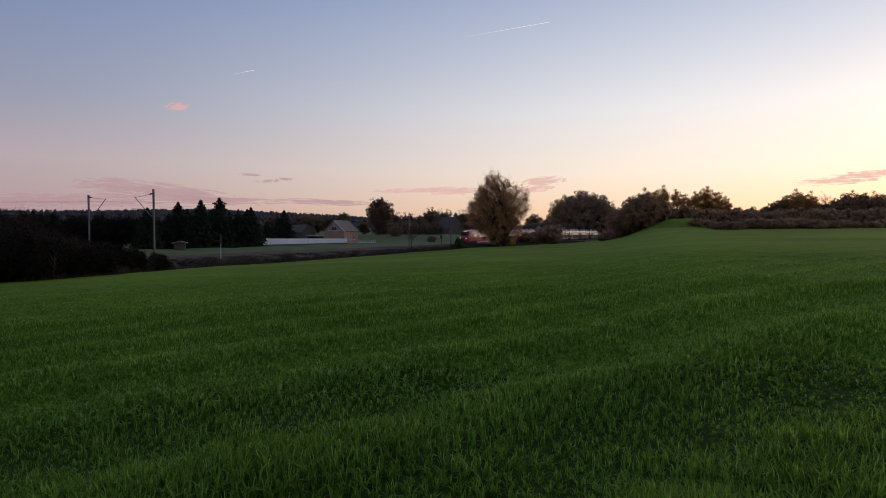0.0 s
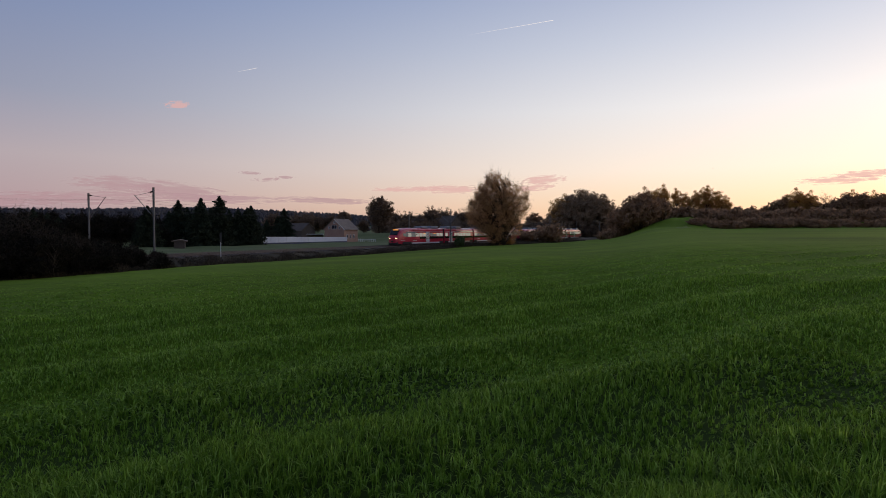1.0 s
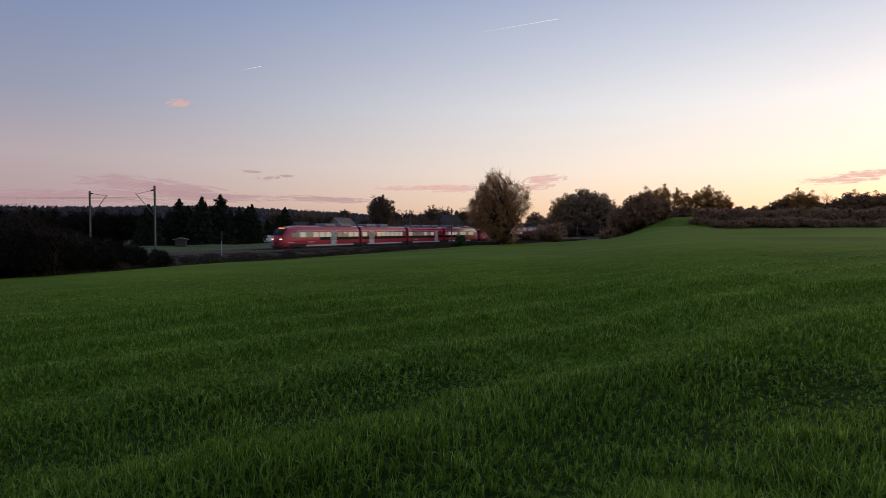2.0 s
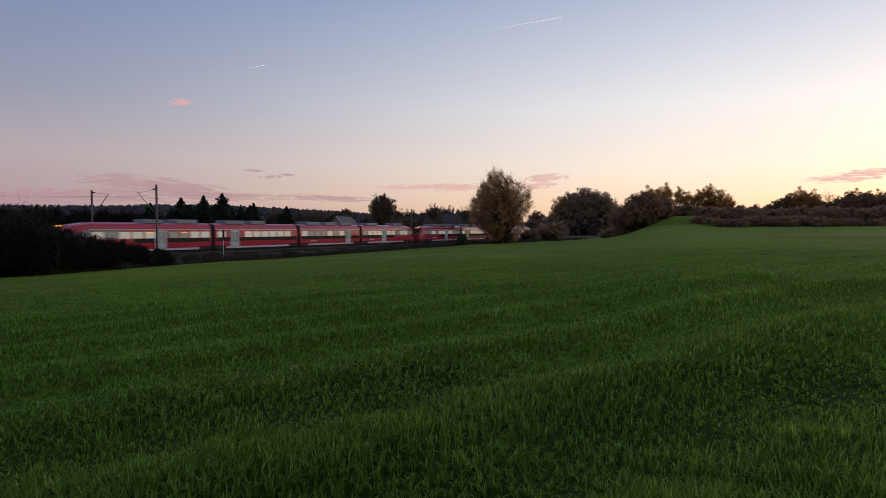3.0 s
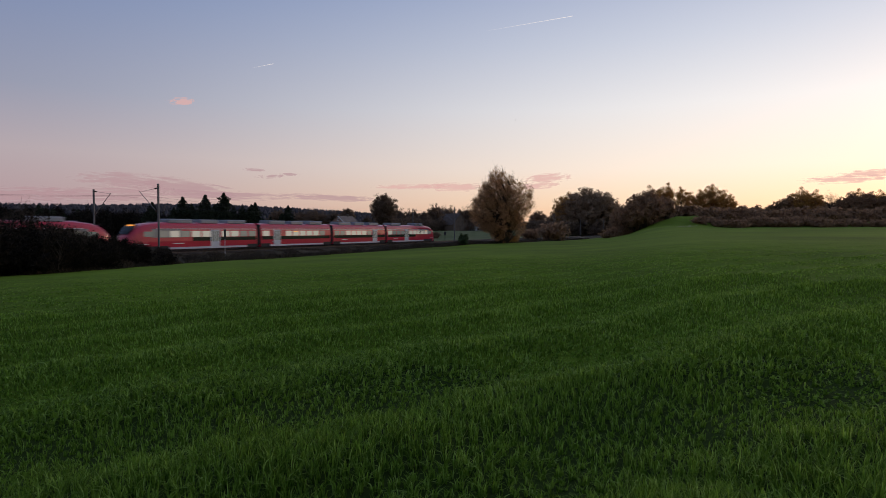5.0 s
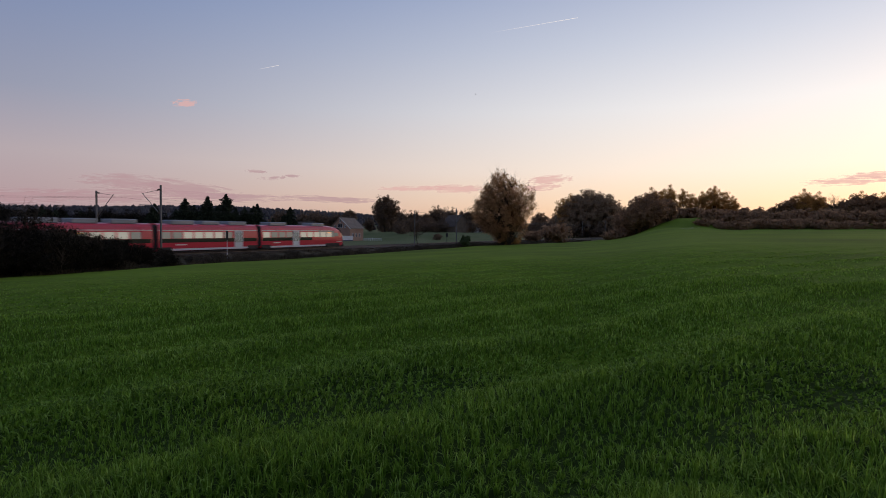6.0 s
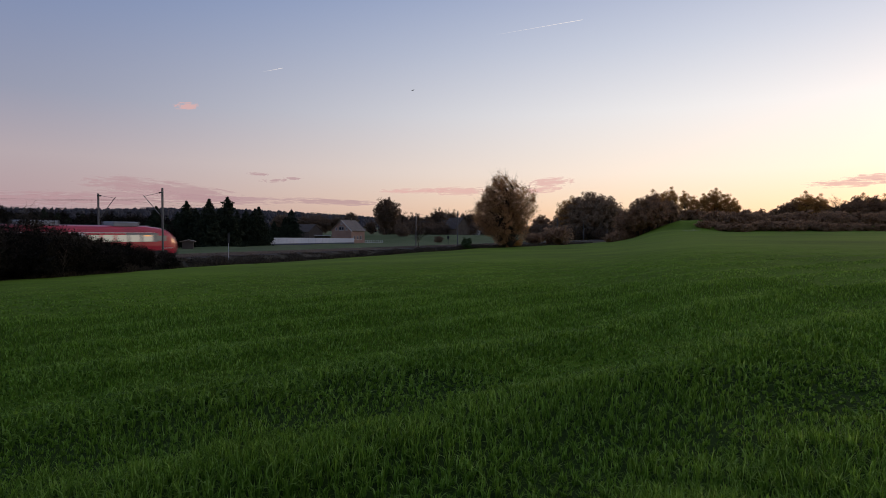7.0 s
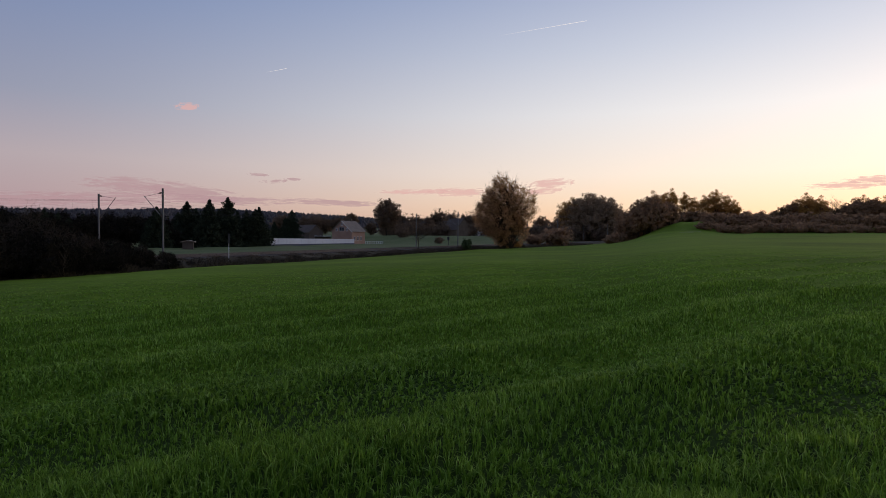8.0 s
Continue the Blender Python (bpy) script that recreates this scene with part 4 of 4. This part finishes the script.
def build_forest():
    """Wooded ridge far off, crowns too many to count."""
    rng = np.random.default_rng(9)
    n = 7000
    s = rng.uniform(-700, 2300, n)
    p = -430 - 740 * rng.uniform(0, 1, n) ** 0.6
    x = TRACK_AT.x + ALONG.x * s + ACROSS.x * p
    y = TRACK_AT.y + ALONG.y * s + ACROSS.y * p
    k = y > 120
    x, y = x[k], y[k]
    z = height(x, y)
    n = len(x)
    hh = rng.uniform(7, 13, n)
    w = rng.uniform(2.6, 5.5, n)
    an = np.arange(6) * np.pi / 3
    V = []
    for lev, (f, g) in enumerate(((0.0, 0.6), (0.35, 1.0), (0.75, 0.55))):
        a = an[None] + rng.uniform(0, 1, (n, 1))
        rad = w[:, None] * g * rng.uniform(0.75, 1.25, (n, 6))
        V.append(np.stack([x[:, None] + np.cos(a) * rad, y[:, None] + np.sin(a) * rad, (z + hh * f)[:, None] + rng.uniform(-0.6, 0.6, (n, 6))], -1))
    V.append(np.stack([x, y, z + hh], -1)[:, None])
    V = np.concatenate(V, 1).reshape(-1, 3)
    F = []
    for lev in (0, 6):
        for i in range(6):
            j = (i + 1) % 6
            F += [(lev + i, lev + j, lev + 6 + j), (lev + i, lev + 6 + j, lev + 6 + i)]
    for i in range(6):
        F.append((12 + i, 12 + (i + 1) % 6, 18))
    F = (np.array(F)[None] + (np.arange(n) * 19)[:, None, None]).reshape(-1, 3)
    tagged(new("forest", fast_mesh("forest", V, F, HAZED_FOREST)), "far wooded ridge of dark trees", "forest", kind="stuff")


build_forest()

# ---- houses and yard ----
PLASTER = surface("tan_plaster", [(0.0, (0.27, 0.16, 0.12)), (0.5, (0.35, 0.215, 0.16)), (1.0, (0.42, 0.27, 0.20))], 0.9, scale=0.4, fine=8.0, bump=0.3)
TILES = surface("weathered_roof_tiles", [(0.0, (0.13, 0.10, 0.085)), (0.5, (0.20, 0.16, 0.13)), (1.0, (0.28, 0.22, 0.18))], 0.85, scale=0.6, fine=6.0, per="object")
DARK_TILES = surface("dark_roof_tiles", [(0.0, (0.055, 0.042, 0.036)), (1.0, (0.10, 0.075, 0.06))], 0.9, scale=0.6, fine=6.0)
WHITE = surface("white_render", [(0.0, (0.50, 0.50, 0.54)), (0.5, (0.66, 0.66, 0.70)), (1.0, (0.78, 0.78, 0.80))], 0.85, scale=0.15, fine=4.0)
TRIM = surface("white_trim", [(0.0, (0.60, 0.59, 0.57)), (1.0, (0.78, 0.77, 0.74))], 0.6, scale=1.0)
GLASS = surface("window_glass", [(0.0, (0.02, 0.022, 0.03)), (1.0, (0.04, 0.042, 0.05))], 0.06, scale=0.5)
PLINTH = surface("blue_grey_plinth", [(0.0, (0.05, 0.055, 0.08)), (1.0, (0.10, 0.105, 0.14))], 0.9, scale=0.5)
WOOD = surface("weathered_boards", [(0.0, (0.07, 0.05, 0.035)), (1.0, (0.16, 0.12, 0.085))], 0.85, scale=1.0, fine=12.0)
TIN = surface("pale_sheet_roof", [(0.0, (0.40, 0.41, 0.43)), (1.0, (0.60, 0.61, 0.62))], 0.5, 0.3, scale=0.7)


def gable_house(name, m, w, d, eave, ridge, wall_mat, label, openings=True, tiles=None):
    """A house with its gable along x; openings in the gable towards -y and in the side towards +x."""
    t = thing(name, m, label, "house")
    bm = bmesh.new()
    pts = [(-w / 2, 0), (w / 2, 0), (w / 2, eave), (0, ridge), (-w / 2, eave)]
    a = [bm.verts.new((x, -d / 2, z - (0.6 if z == 0 else 0))) for x, z in pts]
    b = [bm.verts.new((x, d / 2, z - (0.6 if z == 0 else 0))) for x, z in pts]
    bm.faces.new(a)
    bm.faces.new(b[::-1])
    for i in range(5):
        j = (i + 1) % 5
        bm.faces.new((a[j], a[i], b[i], b[j]))
    bmesh.ops.recalc_face_normals(bm, faces=bm.faces)
    part("wall", bm, wall_mat, t)
    pitch = math.atan2(ridge - eave, w / 2)
    run = math.hypot(ridge - eave, w / 2) + 0.45
    for side in (-1, 1):
        bm = box((0, -d / 2 - 0.35, 0), (run, d / 2 + 0.35, 0.14), 0.02)
        nrow = 14
        for k in range(nrow):
            v = run * k / nrow
            add_box(bm, (v, -d / 2 - 0.36, 0.14), (v + run / nrow * 0.85, d / 2 + 0.36, 0.175))
        rf = part("roof", bm, tiles or TILES, t, "weathered tiled roof slope")
        rf.matrix_basis = Matrix.Translation((0, 0, ridge + 0.02)) @ (pose(0, 0, 0, 0, math.degrees(pitch)) if side > 0 else pose(0, 0, 0, 0, 0, 180) @ pose(0, 0, 0, 0, math.degrees(pitch)))
        part("barge_board", box((0, -d / 2 - 0.40, -0.12), (run, -d / 2 - 0.36, 0.16)), TRIM if openings else WOOD, rf, "barge board")
    if openings:
        def window(x, z, ww, hh, side):
            bm = bmesh.new()
            for lo, hi in (((x - ww / 2 - 0.07, z - 0.07), (x + ww / 2 + 0.07, z)), ((x - ww / 2 - 0.07, z + hh), (x + ww / 2 + 0.07, z + hh + 0.07)), ((x - ww / 2 - 0.07, z), (x - ww / 2, z + hh)), ((x + ww / 2, z), (x + ww / 2 + 0.07, z + hh)), ((x - 0.03, z), (x + 0.03, z + hh))):
                add_box(bm, (lo[0], -0.05, lo[1]), (hi[0], 0.02, hi[1]))
            f = part("window", bm, TRIM, t, "white framed window")
            part("pane", box((x - ww / 2, -0.02, z), (x + ww / 2, 0.01, z + hh)), GLASS, f)
            part("sill", box((x - ww / 2 - 0.12, -0.14, z - 0.13), (x + ww / 2 + 0.12, 0.02, z - 0.07)), TRIM, f)
            f.matrix_basis = pose(0, -d / 2 - 0.004, 0) if side == 0 else pose(w / 2 + 0.004, 0, 0, 0, 0, 90)
        window(0.0, eave + 0.15, 1.9, 1.25, 0)
        window(-2.1, eave + 0.15, 0.6, 0.8, 0)
        window(2.1, eave + 0.15, 0.6, 0.8, 0)
        window(0.0, ridge - 1.5, 0.6, 0.7, 0)
        for x in (-2.6, -0.4, 1.8):
            window(x, 1.4, 0.9, 1.2, 1)
        bm = box((-0.35, -0.35, ridge - 0.8), (0.35, 0.35, ridge + 0.9), 0.02)
        add_box(bm, (-0.42, -0.42, ridge + 0.9), (0.42, 0.42, ridge + 1.0))
        ch = part("chimney", bm, WOOD, t, "brick chimney")
        ch.matrix_basis = pose(0, 1.5, 0)
    return t


def face(q, y, turn):
    x = q * y
    return pose(x, y, ground_at(x, y), 0, 0, turn)


gable_house("house", face(-0.180, 204.0, -22.0), 8.2, 9.0, 4.5, 8.1, PLASTER, "tan two-storey house with steep tiled gable roof")
gable_house("farmhouse", face(-0.252, 240.0, 55.0), 7.5, 10.0, 2.6, 5.6, DARK_TILES, "low dark farm building with brown tiled roof", False, DARK_TILES)
gable_house("garden_shed", face(-0.466, 122.0, 20.0), 2.1, 2.4, 1.55, 1.80, DARK_TILES, "small dark garden shed with low flat-pitched roof", False)
gable_house("cottage", face(0.012, 268.0, 35.0), 8.5, 11.0, 3.0, 8.2, WOOD, "dark village cottage with steep purple-brown roof", False, DARK_TILES)
gable_house("cottage", face(0.046, 276.0, -30.0), 7.0, 9.0, 3.2, 5.2, TRIM, "small pale-walled village house with low dark roof", False, DARK_TILES)


def build_wall():
    a, b = Vector((-0.320 * 165, 165)), Vector((-0.170 * 196, 196))
    L = (b - a).length
    za, zb = ground_at(*a), ground_at(*b)
    t = thing("boundary_wall", Matrix.Translation((a.x, a.y, za)) @ pose(0, 0, 0, 0, 0, math.degrees(math.atan2(b.y - a.y, b.x - a.x))), "long white rendered boundary wall beside the house", "wall")
    n = 12
    for i in range(n):
        x0, x1 = L * i / n + 0.02, L * (i + 1) / n - 0.02
        h = 2.15 - 0.35 * i / n
        z = (zb - za) * (i + 0.5) / n
        part("panel", box((x0, -0.1, z + 0.35), (x1, 0.1, z + h), 0.01), WHITE, t)
    part("plinth", box((0, -0.14, -0.6), (L, 0.14, 0.37), 0.01), PLINTH, t, "dark blue-grey plinth")


build_wall()


def build_fence():
    t = thing("garden_fence", face(-0.150, 196.0, 6.0), "low white garden fence with posts beside the house", "fence")
    for i in range(9):
        part("post", box((i * 0.75 - 0.07, -0.07, -0.2), (i * 0.75 + 0.07, 0.07, 1.15), 0.02), TRIM, t)
    for z in (0.35, 0.85):
        part("fence_rail", box((0, -0.03, z), (6.0, 0.03, z + 0.10)), TRIM, t)


build_fence()


def build_carport():
    t = thing("carport", face(-0.226, 208.0, 10.0), "open carport with flat pale sheet roof", "carport")
    part("roof", box((-3.0, -2.5, 2.45), (3.0, 2.5, 2.62), 0.03), TIN, t)
    for x in (-2.7, 2.7):
        for y in (-2.2, 2.2):
            part("post", box((x - 0.07, y - 0.07, -0.3), (x + 0.07, y + 0.07, 2.46)), WOOD, t)
    part("back_wall", box((-2.8, 2.2, -0.3), (2.8, 2.3, 2.3)), WOOD, t)


build_carport()

# signal board on its post at the field's edge
SIGN_DARK = surface("black_board", [(0.0, (0.012, 0.012, 0.013)), (1.0, (0.025, 0.025, 0.026))], 0.6)


def build_board():
    q = on_line(-16.3, 6.6)
    t = thing("track_sign", pose(q.x, q.y, ground_at(q.x, q.y), 0, 0, 30), "slim pale post with a narrow dark signal board", "railway sign")
    part("post", add_tube(bmesh.new(), (0, 0, -0.3), (0, 0, 3.5), 0.042, 0.04, 10), PALE, t, "pale painted post")
    part("board", box((-0.13, -0.10, 2.35), (0.13, -0.06, 3.55), 0.01), SIGN_DARK, t, "narrow dark board")


build_board()


def build_signal():
    t = thing("signal_post", face(-0.003, 158.0, 20.0), "short dark railway signal on a post", "railway signal")
    part("post", add_tube(bmesh.new(), (0, 0, -0.3), (0, 0, 1.6), 0.07, 0.07, 8), SIGN_DARK, t)
    part("signal_box", box((-0.28, -0.14, 1.5), (0.28, 0.14, 2.5), 0.04), SIGN_DARK, t, "dark signal head")


build_signal()

# ---- rough grass of the verge ----
def build_brambles():
    rng = random.Random(5)
    for i in range(64):
        q = on_line(-31 + i * 1.8 + rng.uniform(-0.8, 0.8), 8.5 + rng.uniform(-1.3, 0.5))
        broadleaf("bramble", q.x / q.y, q.y, rng.uniform(0.45, 0.95), rng.uniform(0, 360), 0.05)


build_brambles()


def build_verge():
    rng = np.random.default_rng(21)
    for p0, p1, n, hh in ((2.9, 7.4, 34000, 0.20), (7.2, 9.9, 26000, 0.42)):
        s = rng.uniform(-50, 150, n)
        p = rng.uniform(p0, p1, n)
        x = TRACK_AT.x + ALONG.x * s + ACROSS.x * p
        y = TRACK_AT.y + ALONG.y * s + ACROSS.y * p
        clump = np.clip(0.6 + lumps(x, y, 1.6, 5.0), 0.15, 1.6)
        z = height(x, y)
        h = hh * clump * rng.uniform(0.5, 1.3, n)
        az = rng.uniform(0, 6.28, n)
        w = 0.05
        b = np.stack([x, y, z - 0.02], 1)
        sd = np.stack([np.cos(az), np.sin(az), np.zeros(n)], 1) * w
        ln = rng.normal(size=(n, 3)) * 0.18
        ln[:, 2] = h
        V = np.stack([b - sd, b + sd, b + ln], 1).reshape(-1, 3)
        tagged(new("verge_grass", fast_mesh("verge_grass", V, np.arange(3 * n).reshape(-1, 3), STRAW)), "dry brown rough grass along the railway", "grass", kind="stuff")


build_verge()


def build_wheel_tracks():
    a, b = Vector((0.405 * 150, 150.0)), Vector((0.437 * 186, 186.0))
    side = Vector((b.y - a.y, a.x - b.x)).normalized()
    for off in (-0.9, 0.9):
        bm = bmesh.new()
        rows = []
        for i in range(31):
            c = a.lerp(b, i / 30) + side * (off + 0.5 * math.sin(i * 0.2))
            rows.append([bm.verts.new((*(c + side * w), ground_at(*(c + side * w)) + 0.05)) for w in (-0.22, 0.22)])
        for u, v in zip(rows[:-1], rows[1:]):
            bm.faces.new((u[0], u[1], v[1], v[0]))
        tagged(part("wheel_track", bm, STUBBLE, None), "pale wheel rut worn into the field", "track", kind="structure")


STUBBLE = surface("worn_rut", [(0.0, (0.14, 0.15, 0.06)), (1.0, (0.26, 0.25, 0.12))], 0.95, scale=0.3, fine=4.0)
build_wheel_tracks()

# ---- clouds and vapour trails, far off ----
def vapour(name, colour, stretch, cut, soft, trail=False):
    m = bpy.data.materials.new(name)
    m.use_nodes = True
    t = m.node_tree
    t.nodes.clear()
    L = t.links.new
    co = t.nodes.new("ShaderNodeTexCoord")
    sep = t.nodes.new("ShaderNodeSeparateXYZ")
    L(co.outputs["Generated"], sep.inputs[0])
    if trail:
        a = maths(t, "POWER", sep.outputs["X"], 0.8)
    else:
        mp = t.nodes.new("ShaderNodeMapping")
        mp.inputs["Scale"].default_value = (stretch[0], stretch[1], stretch[1])
        rnd = t.nodes.new("ShaderNodeObjectInfo")
        L(co.outputs["Object"], mp.inputs["Vector"])
        cmb = t.nodes.new("ShaderNodeCombineXYZ")
        L(maths(t, "MULTIPLY", rnd.outputs["Random"], 90.0), cmb.inputs[1])
        L(cmb.outputs[0], mp.inputs["Location"])
        n = node(t, "ShaderNodeTexNoise", Scale=1.0, Detail=6.0, Roughness=0.6)
        L(mp.outputs[0], n.inputs["Vector"])
        dx = maths(t, "MULTIPLY", maths(t, "SUBTRACT", sep.outputs["X"], 0.5), 2.0)
        dz = maths(t, "MULTIPLY", maths(t, "SUBTRACT", sep.outputs["Z"], 0.5), 2.0)
        d = maths(t, "ADD", maths(t, "MULTIPLY", dx, dx), maths(t, "MULTIPLY", dz, dz))
        fall = maths(t, "SUBTRACT", 1.0, d, True)
        v = maths(t, "SUBTRACT", maths(t, "ADD", n.outputs["Fac"], maths(t, "MULTIPLY", fall, 0.35)), cut)
        a = maths(t, "MULTIPLY", maths(t, "MULTIPLY", v, soft, True), maths(t, "MULTIPLY", fall, 2.0, True))
    em = node(t, "ShaderNodeEmission", Strength=1.0)
    em.inputs["Color"].default_value = (*colour, 1)
    tr = t.nodes.new("ShaderNodeBsdfTransparent")
    mx = t.nodes.new("ShaderNodeMixShader")
    L(maths(t, "MULTIPLY", a, 0.75), mx.inputs[0])
    L(tr.outputs[0], mx.inputs[1])
    L(em.outputs[0], mx.inputs[2])
    out = t.nodes.new("ShaderNodeOutputMaterial")
    L(mx.outputs[0], out.inputs["Surface"])
    return m


MAUVE = vapour("mauve_cloud", (0.46, 0.29, 0.31), (0.006, 0.085), 0.64, 5.5)
PINK = vapour("pink_cloud", (0.74, 0.43, 0.40), (0.008, 0.095), 0.64, 5.5)
TRAIL = vapour("vapour_trail", (1.0, 0.90, 0.84), None, 0, 0, True)


def sheet(w, d, h, nx=24):
    """A thin, slightly bowed sheet of cloud."""
    bm = bmesh.new()
    rows = []
    for k in range(5):
        rows.append([bm.verts.new((w * (i / nx - 0.5), d * math.sin(3.14 * i / nx) * 0.2, h * (k / 4 - 0.5))) for i in range(nx + 1)])
    for a, b in zip(rows[:-1], rows[1:]):
        for i in range(nx):
            bm.faces.new((a[i], a[i + 1], b[i + 1], b[i]))
    return bm


def build_clouds():
    y = 3600.0
    bank, streak, wisp = "long flat mauve cloud bank over the ridge", "thin mauve cloud streak over the ridge", "small mauve cloud wisp"
    rows = [(-0.575, 0.081, 0.20, 0.030, 3.0, MAUVE, bank), (-0.47, 0.068, 0.24, 0.034, 6.0, MAUVE, bank), (-0.40, 0.056, 0.30, 0.016, 2.0, MAUVE, streak), (-0.60, 0.058, 0.34, 0.026, 0.0, MAUVE, streak), (-0.76, 0.056, 0.24, 0.030, -2.0, MAUVE, streak)]
    rows += [(-0.343, 0.1015, 0.050, 0.0065, 4.0, MAUVE, wisp), (-0.314, 0.090, 0.060, 0.0075, -3.0, MAUVE, wisp), (-0.279, 0.094, 0.040, 0.005, 2.0, MAUVE, wisp), (-0.21, 0.053, 0.22, 0.012, 2.0, MAUVE, streak)]
    rows += [(-0.065, 0.073, 0.15, 0.010, -1.0, PINK, "pink cloud streak at dusk"), (0.015, 0.073, 0.14, 0.016, 0.0, PINK, "pink cloud streak at dusk"), (0.178, 0.090, 0.10, 0.017, -4.0, PINK, "small bright pink cloud"), (0.160, 0.076, 0.10, 0.013, -6.0, PINK, "small bright pink cloud")]
    rows += [(0.705, 0.091, 0.19, 0.015, -3.0, PINK, "pink and orange cloud streak near the glow"), (0.76, 0.103, 0.16, 0.014, -4.0, PINK, "pink and orange cloud streak near the glow"), (-0.47, 0.222, 0.055, 0.015, 0.0, PINK, "small pink cloud puff")]
    for q, up, w, h, dip, mat, lab in rows:
        ob = part("cloud", sheet(w * y * 1.1, 200, h * y * 1.3), mat, None)
        ob.matrix_basis = pose(q * y, y, 1.6 + up * y, 0, dip)
        tagged(ob, lab, "cloud", "clouds at dusk")


build_clouds()


def build_trail(length, thick, lab):
    V, F = tubes([((length * i / 12, 0, 0), (length * (i + 1) / 12, 0, 0), thick * (0.6 + 0.4 * i / 12), thick * (0.6 + 0.4 * (i + 1) / 12)) for i in range(12)], 6)
    return tagged(new("vapour_trail", fast_mesh("vapour_trail", V, F, TRAIL)), lab, "vapour trail", "vapour trails")


trail_a = build_trail(620.0, 1.4, "long thin white vapour trail in the clear sky")
trail_b = build_trail(150.0, 1.3, "short thin white vapour trail in the clear sky")


# ---- a bird crossing the sky ----
FEATHER = surface("dark_feathers", [(0.0, (0.03, 0.028, 0.026)), (1.0, (0.07, 0.065, 0.06))], 0.8, scale=20.0)


def build_bird():
    t = thing("bird", pose(0, 0, 60), "small dark bird in flight", "bird")
    bm = bmesh.new()
    for a, b, r0, r1 in (((-0.10, 0, 0), (0.0, 0, 0.005), 0.008, 0.03), ((0.0, 0, 0.005), (0.07, 0, 0.01), 0.03, 0.022), ((0.07, 0, 0.01), (0.12, 0, 0.015), 0.022, 0.003)):
        add_tube(bm, a, b, r0, r1, 8)
    part("body", bm, FEATHER, t, smooth=True)
    wings = []
    for side in (-1, 1):
        bm = bmesh.new()
        vs = [bm.verts.new(c) for c in ((0.05, 0, 0.01), (-0.04, 0, 0.01), (-0.03, side * 0.09, 0.012), (0.05, side * 0.09, 0.016), (-0.05, side * 0.20, 0.008))]
        bm.faces.new((vs[0], vs[1], vs[2], vs[3]))
        bm.faces.new((vs[3], vs[2], vs[4]))
        bmesh.ops.recalc_face_normals(bm, faces=bm.faces)
        bmesh.ops.solidify(bm, geom=bm.faces[:], thickness=0.006)
        wings.append(part("wing", bm, FEATHER, t))
    return t, wings


bird, bird_wings = build_bird()


# ---- what moves ----
def motions():
    speed, start = 32.8, 65.2
    times = [i * 0.25 for i in range(33)]
    walk(unit_a, [(t, lie(start - speed * t, 0, RAIL_Z)) for t in times])
    for ob, length, slope, a, b in ((trail_a, 620.0, -9.9, (0.186, 0.367), (0.235, 0.373)), (trail_b, 150.0, -11.0, (-0.331, 0.2837), (-0.291, 0.2877))):
        rows = []
        for i in range(9):
            q, up = a[0] + (b[0] - a[0]) * i / 8, a[1] + (b[1] - a[1]) * i / 8
            m = pose(q * 4000, 4000, 1.6 + up * 4000 * 0.999, 0, slope, 0)
            rows.append((float(i), m @ Matrix.Translation((-length, 0, 0))))
        walk(ob, rows)
    flight = [(0.0, 0.55, 0.10, 300), (3.0, 0.30, 0.14, 190), (5.0, 0.12, 0.19, 110), (5.8, 0.063, 0.215, 85), (6.2, 0.026, 0.263, 70), (6.6, -0.006, 0.266, 60), (6.8, -0.026, 0.255, 55), (7.0, -0.067, 0.248, 50), (7.2, -0.107, 0.243, 44), (7.4, -0.182, 0.273, 37), (7.6, -0.331, 0.383, 29), (7.8, -0.60, 0.55, 24), (8.0, -1.0, 0.75, 20)]
    walk(bird, [(t, pose(q * d, d, 1.6 + up * d, 0, 0, 200)) for t, q, up, d in flight])
    for side, w in zip((-1, 1), bird_wings):
        walk(w, [(i * 0.1, pose(0, 0, 0, side * 32 * math.sin(i * 1.9))) for i in range(81)])
    walk(unit_b, [(t, lie(start + UNIT + GAP - speed * t, 0, RAIL_Z)) for t in times])


motions()
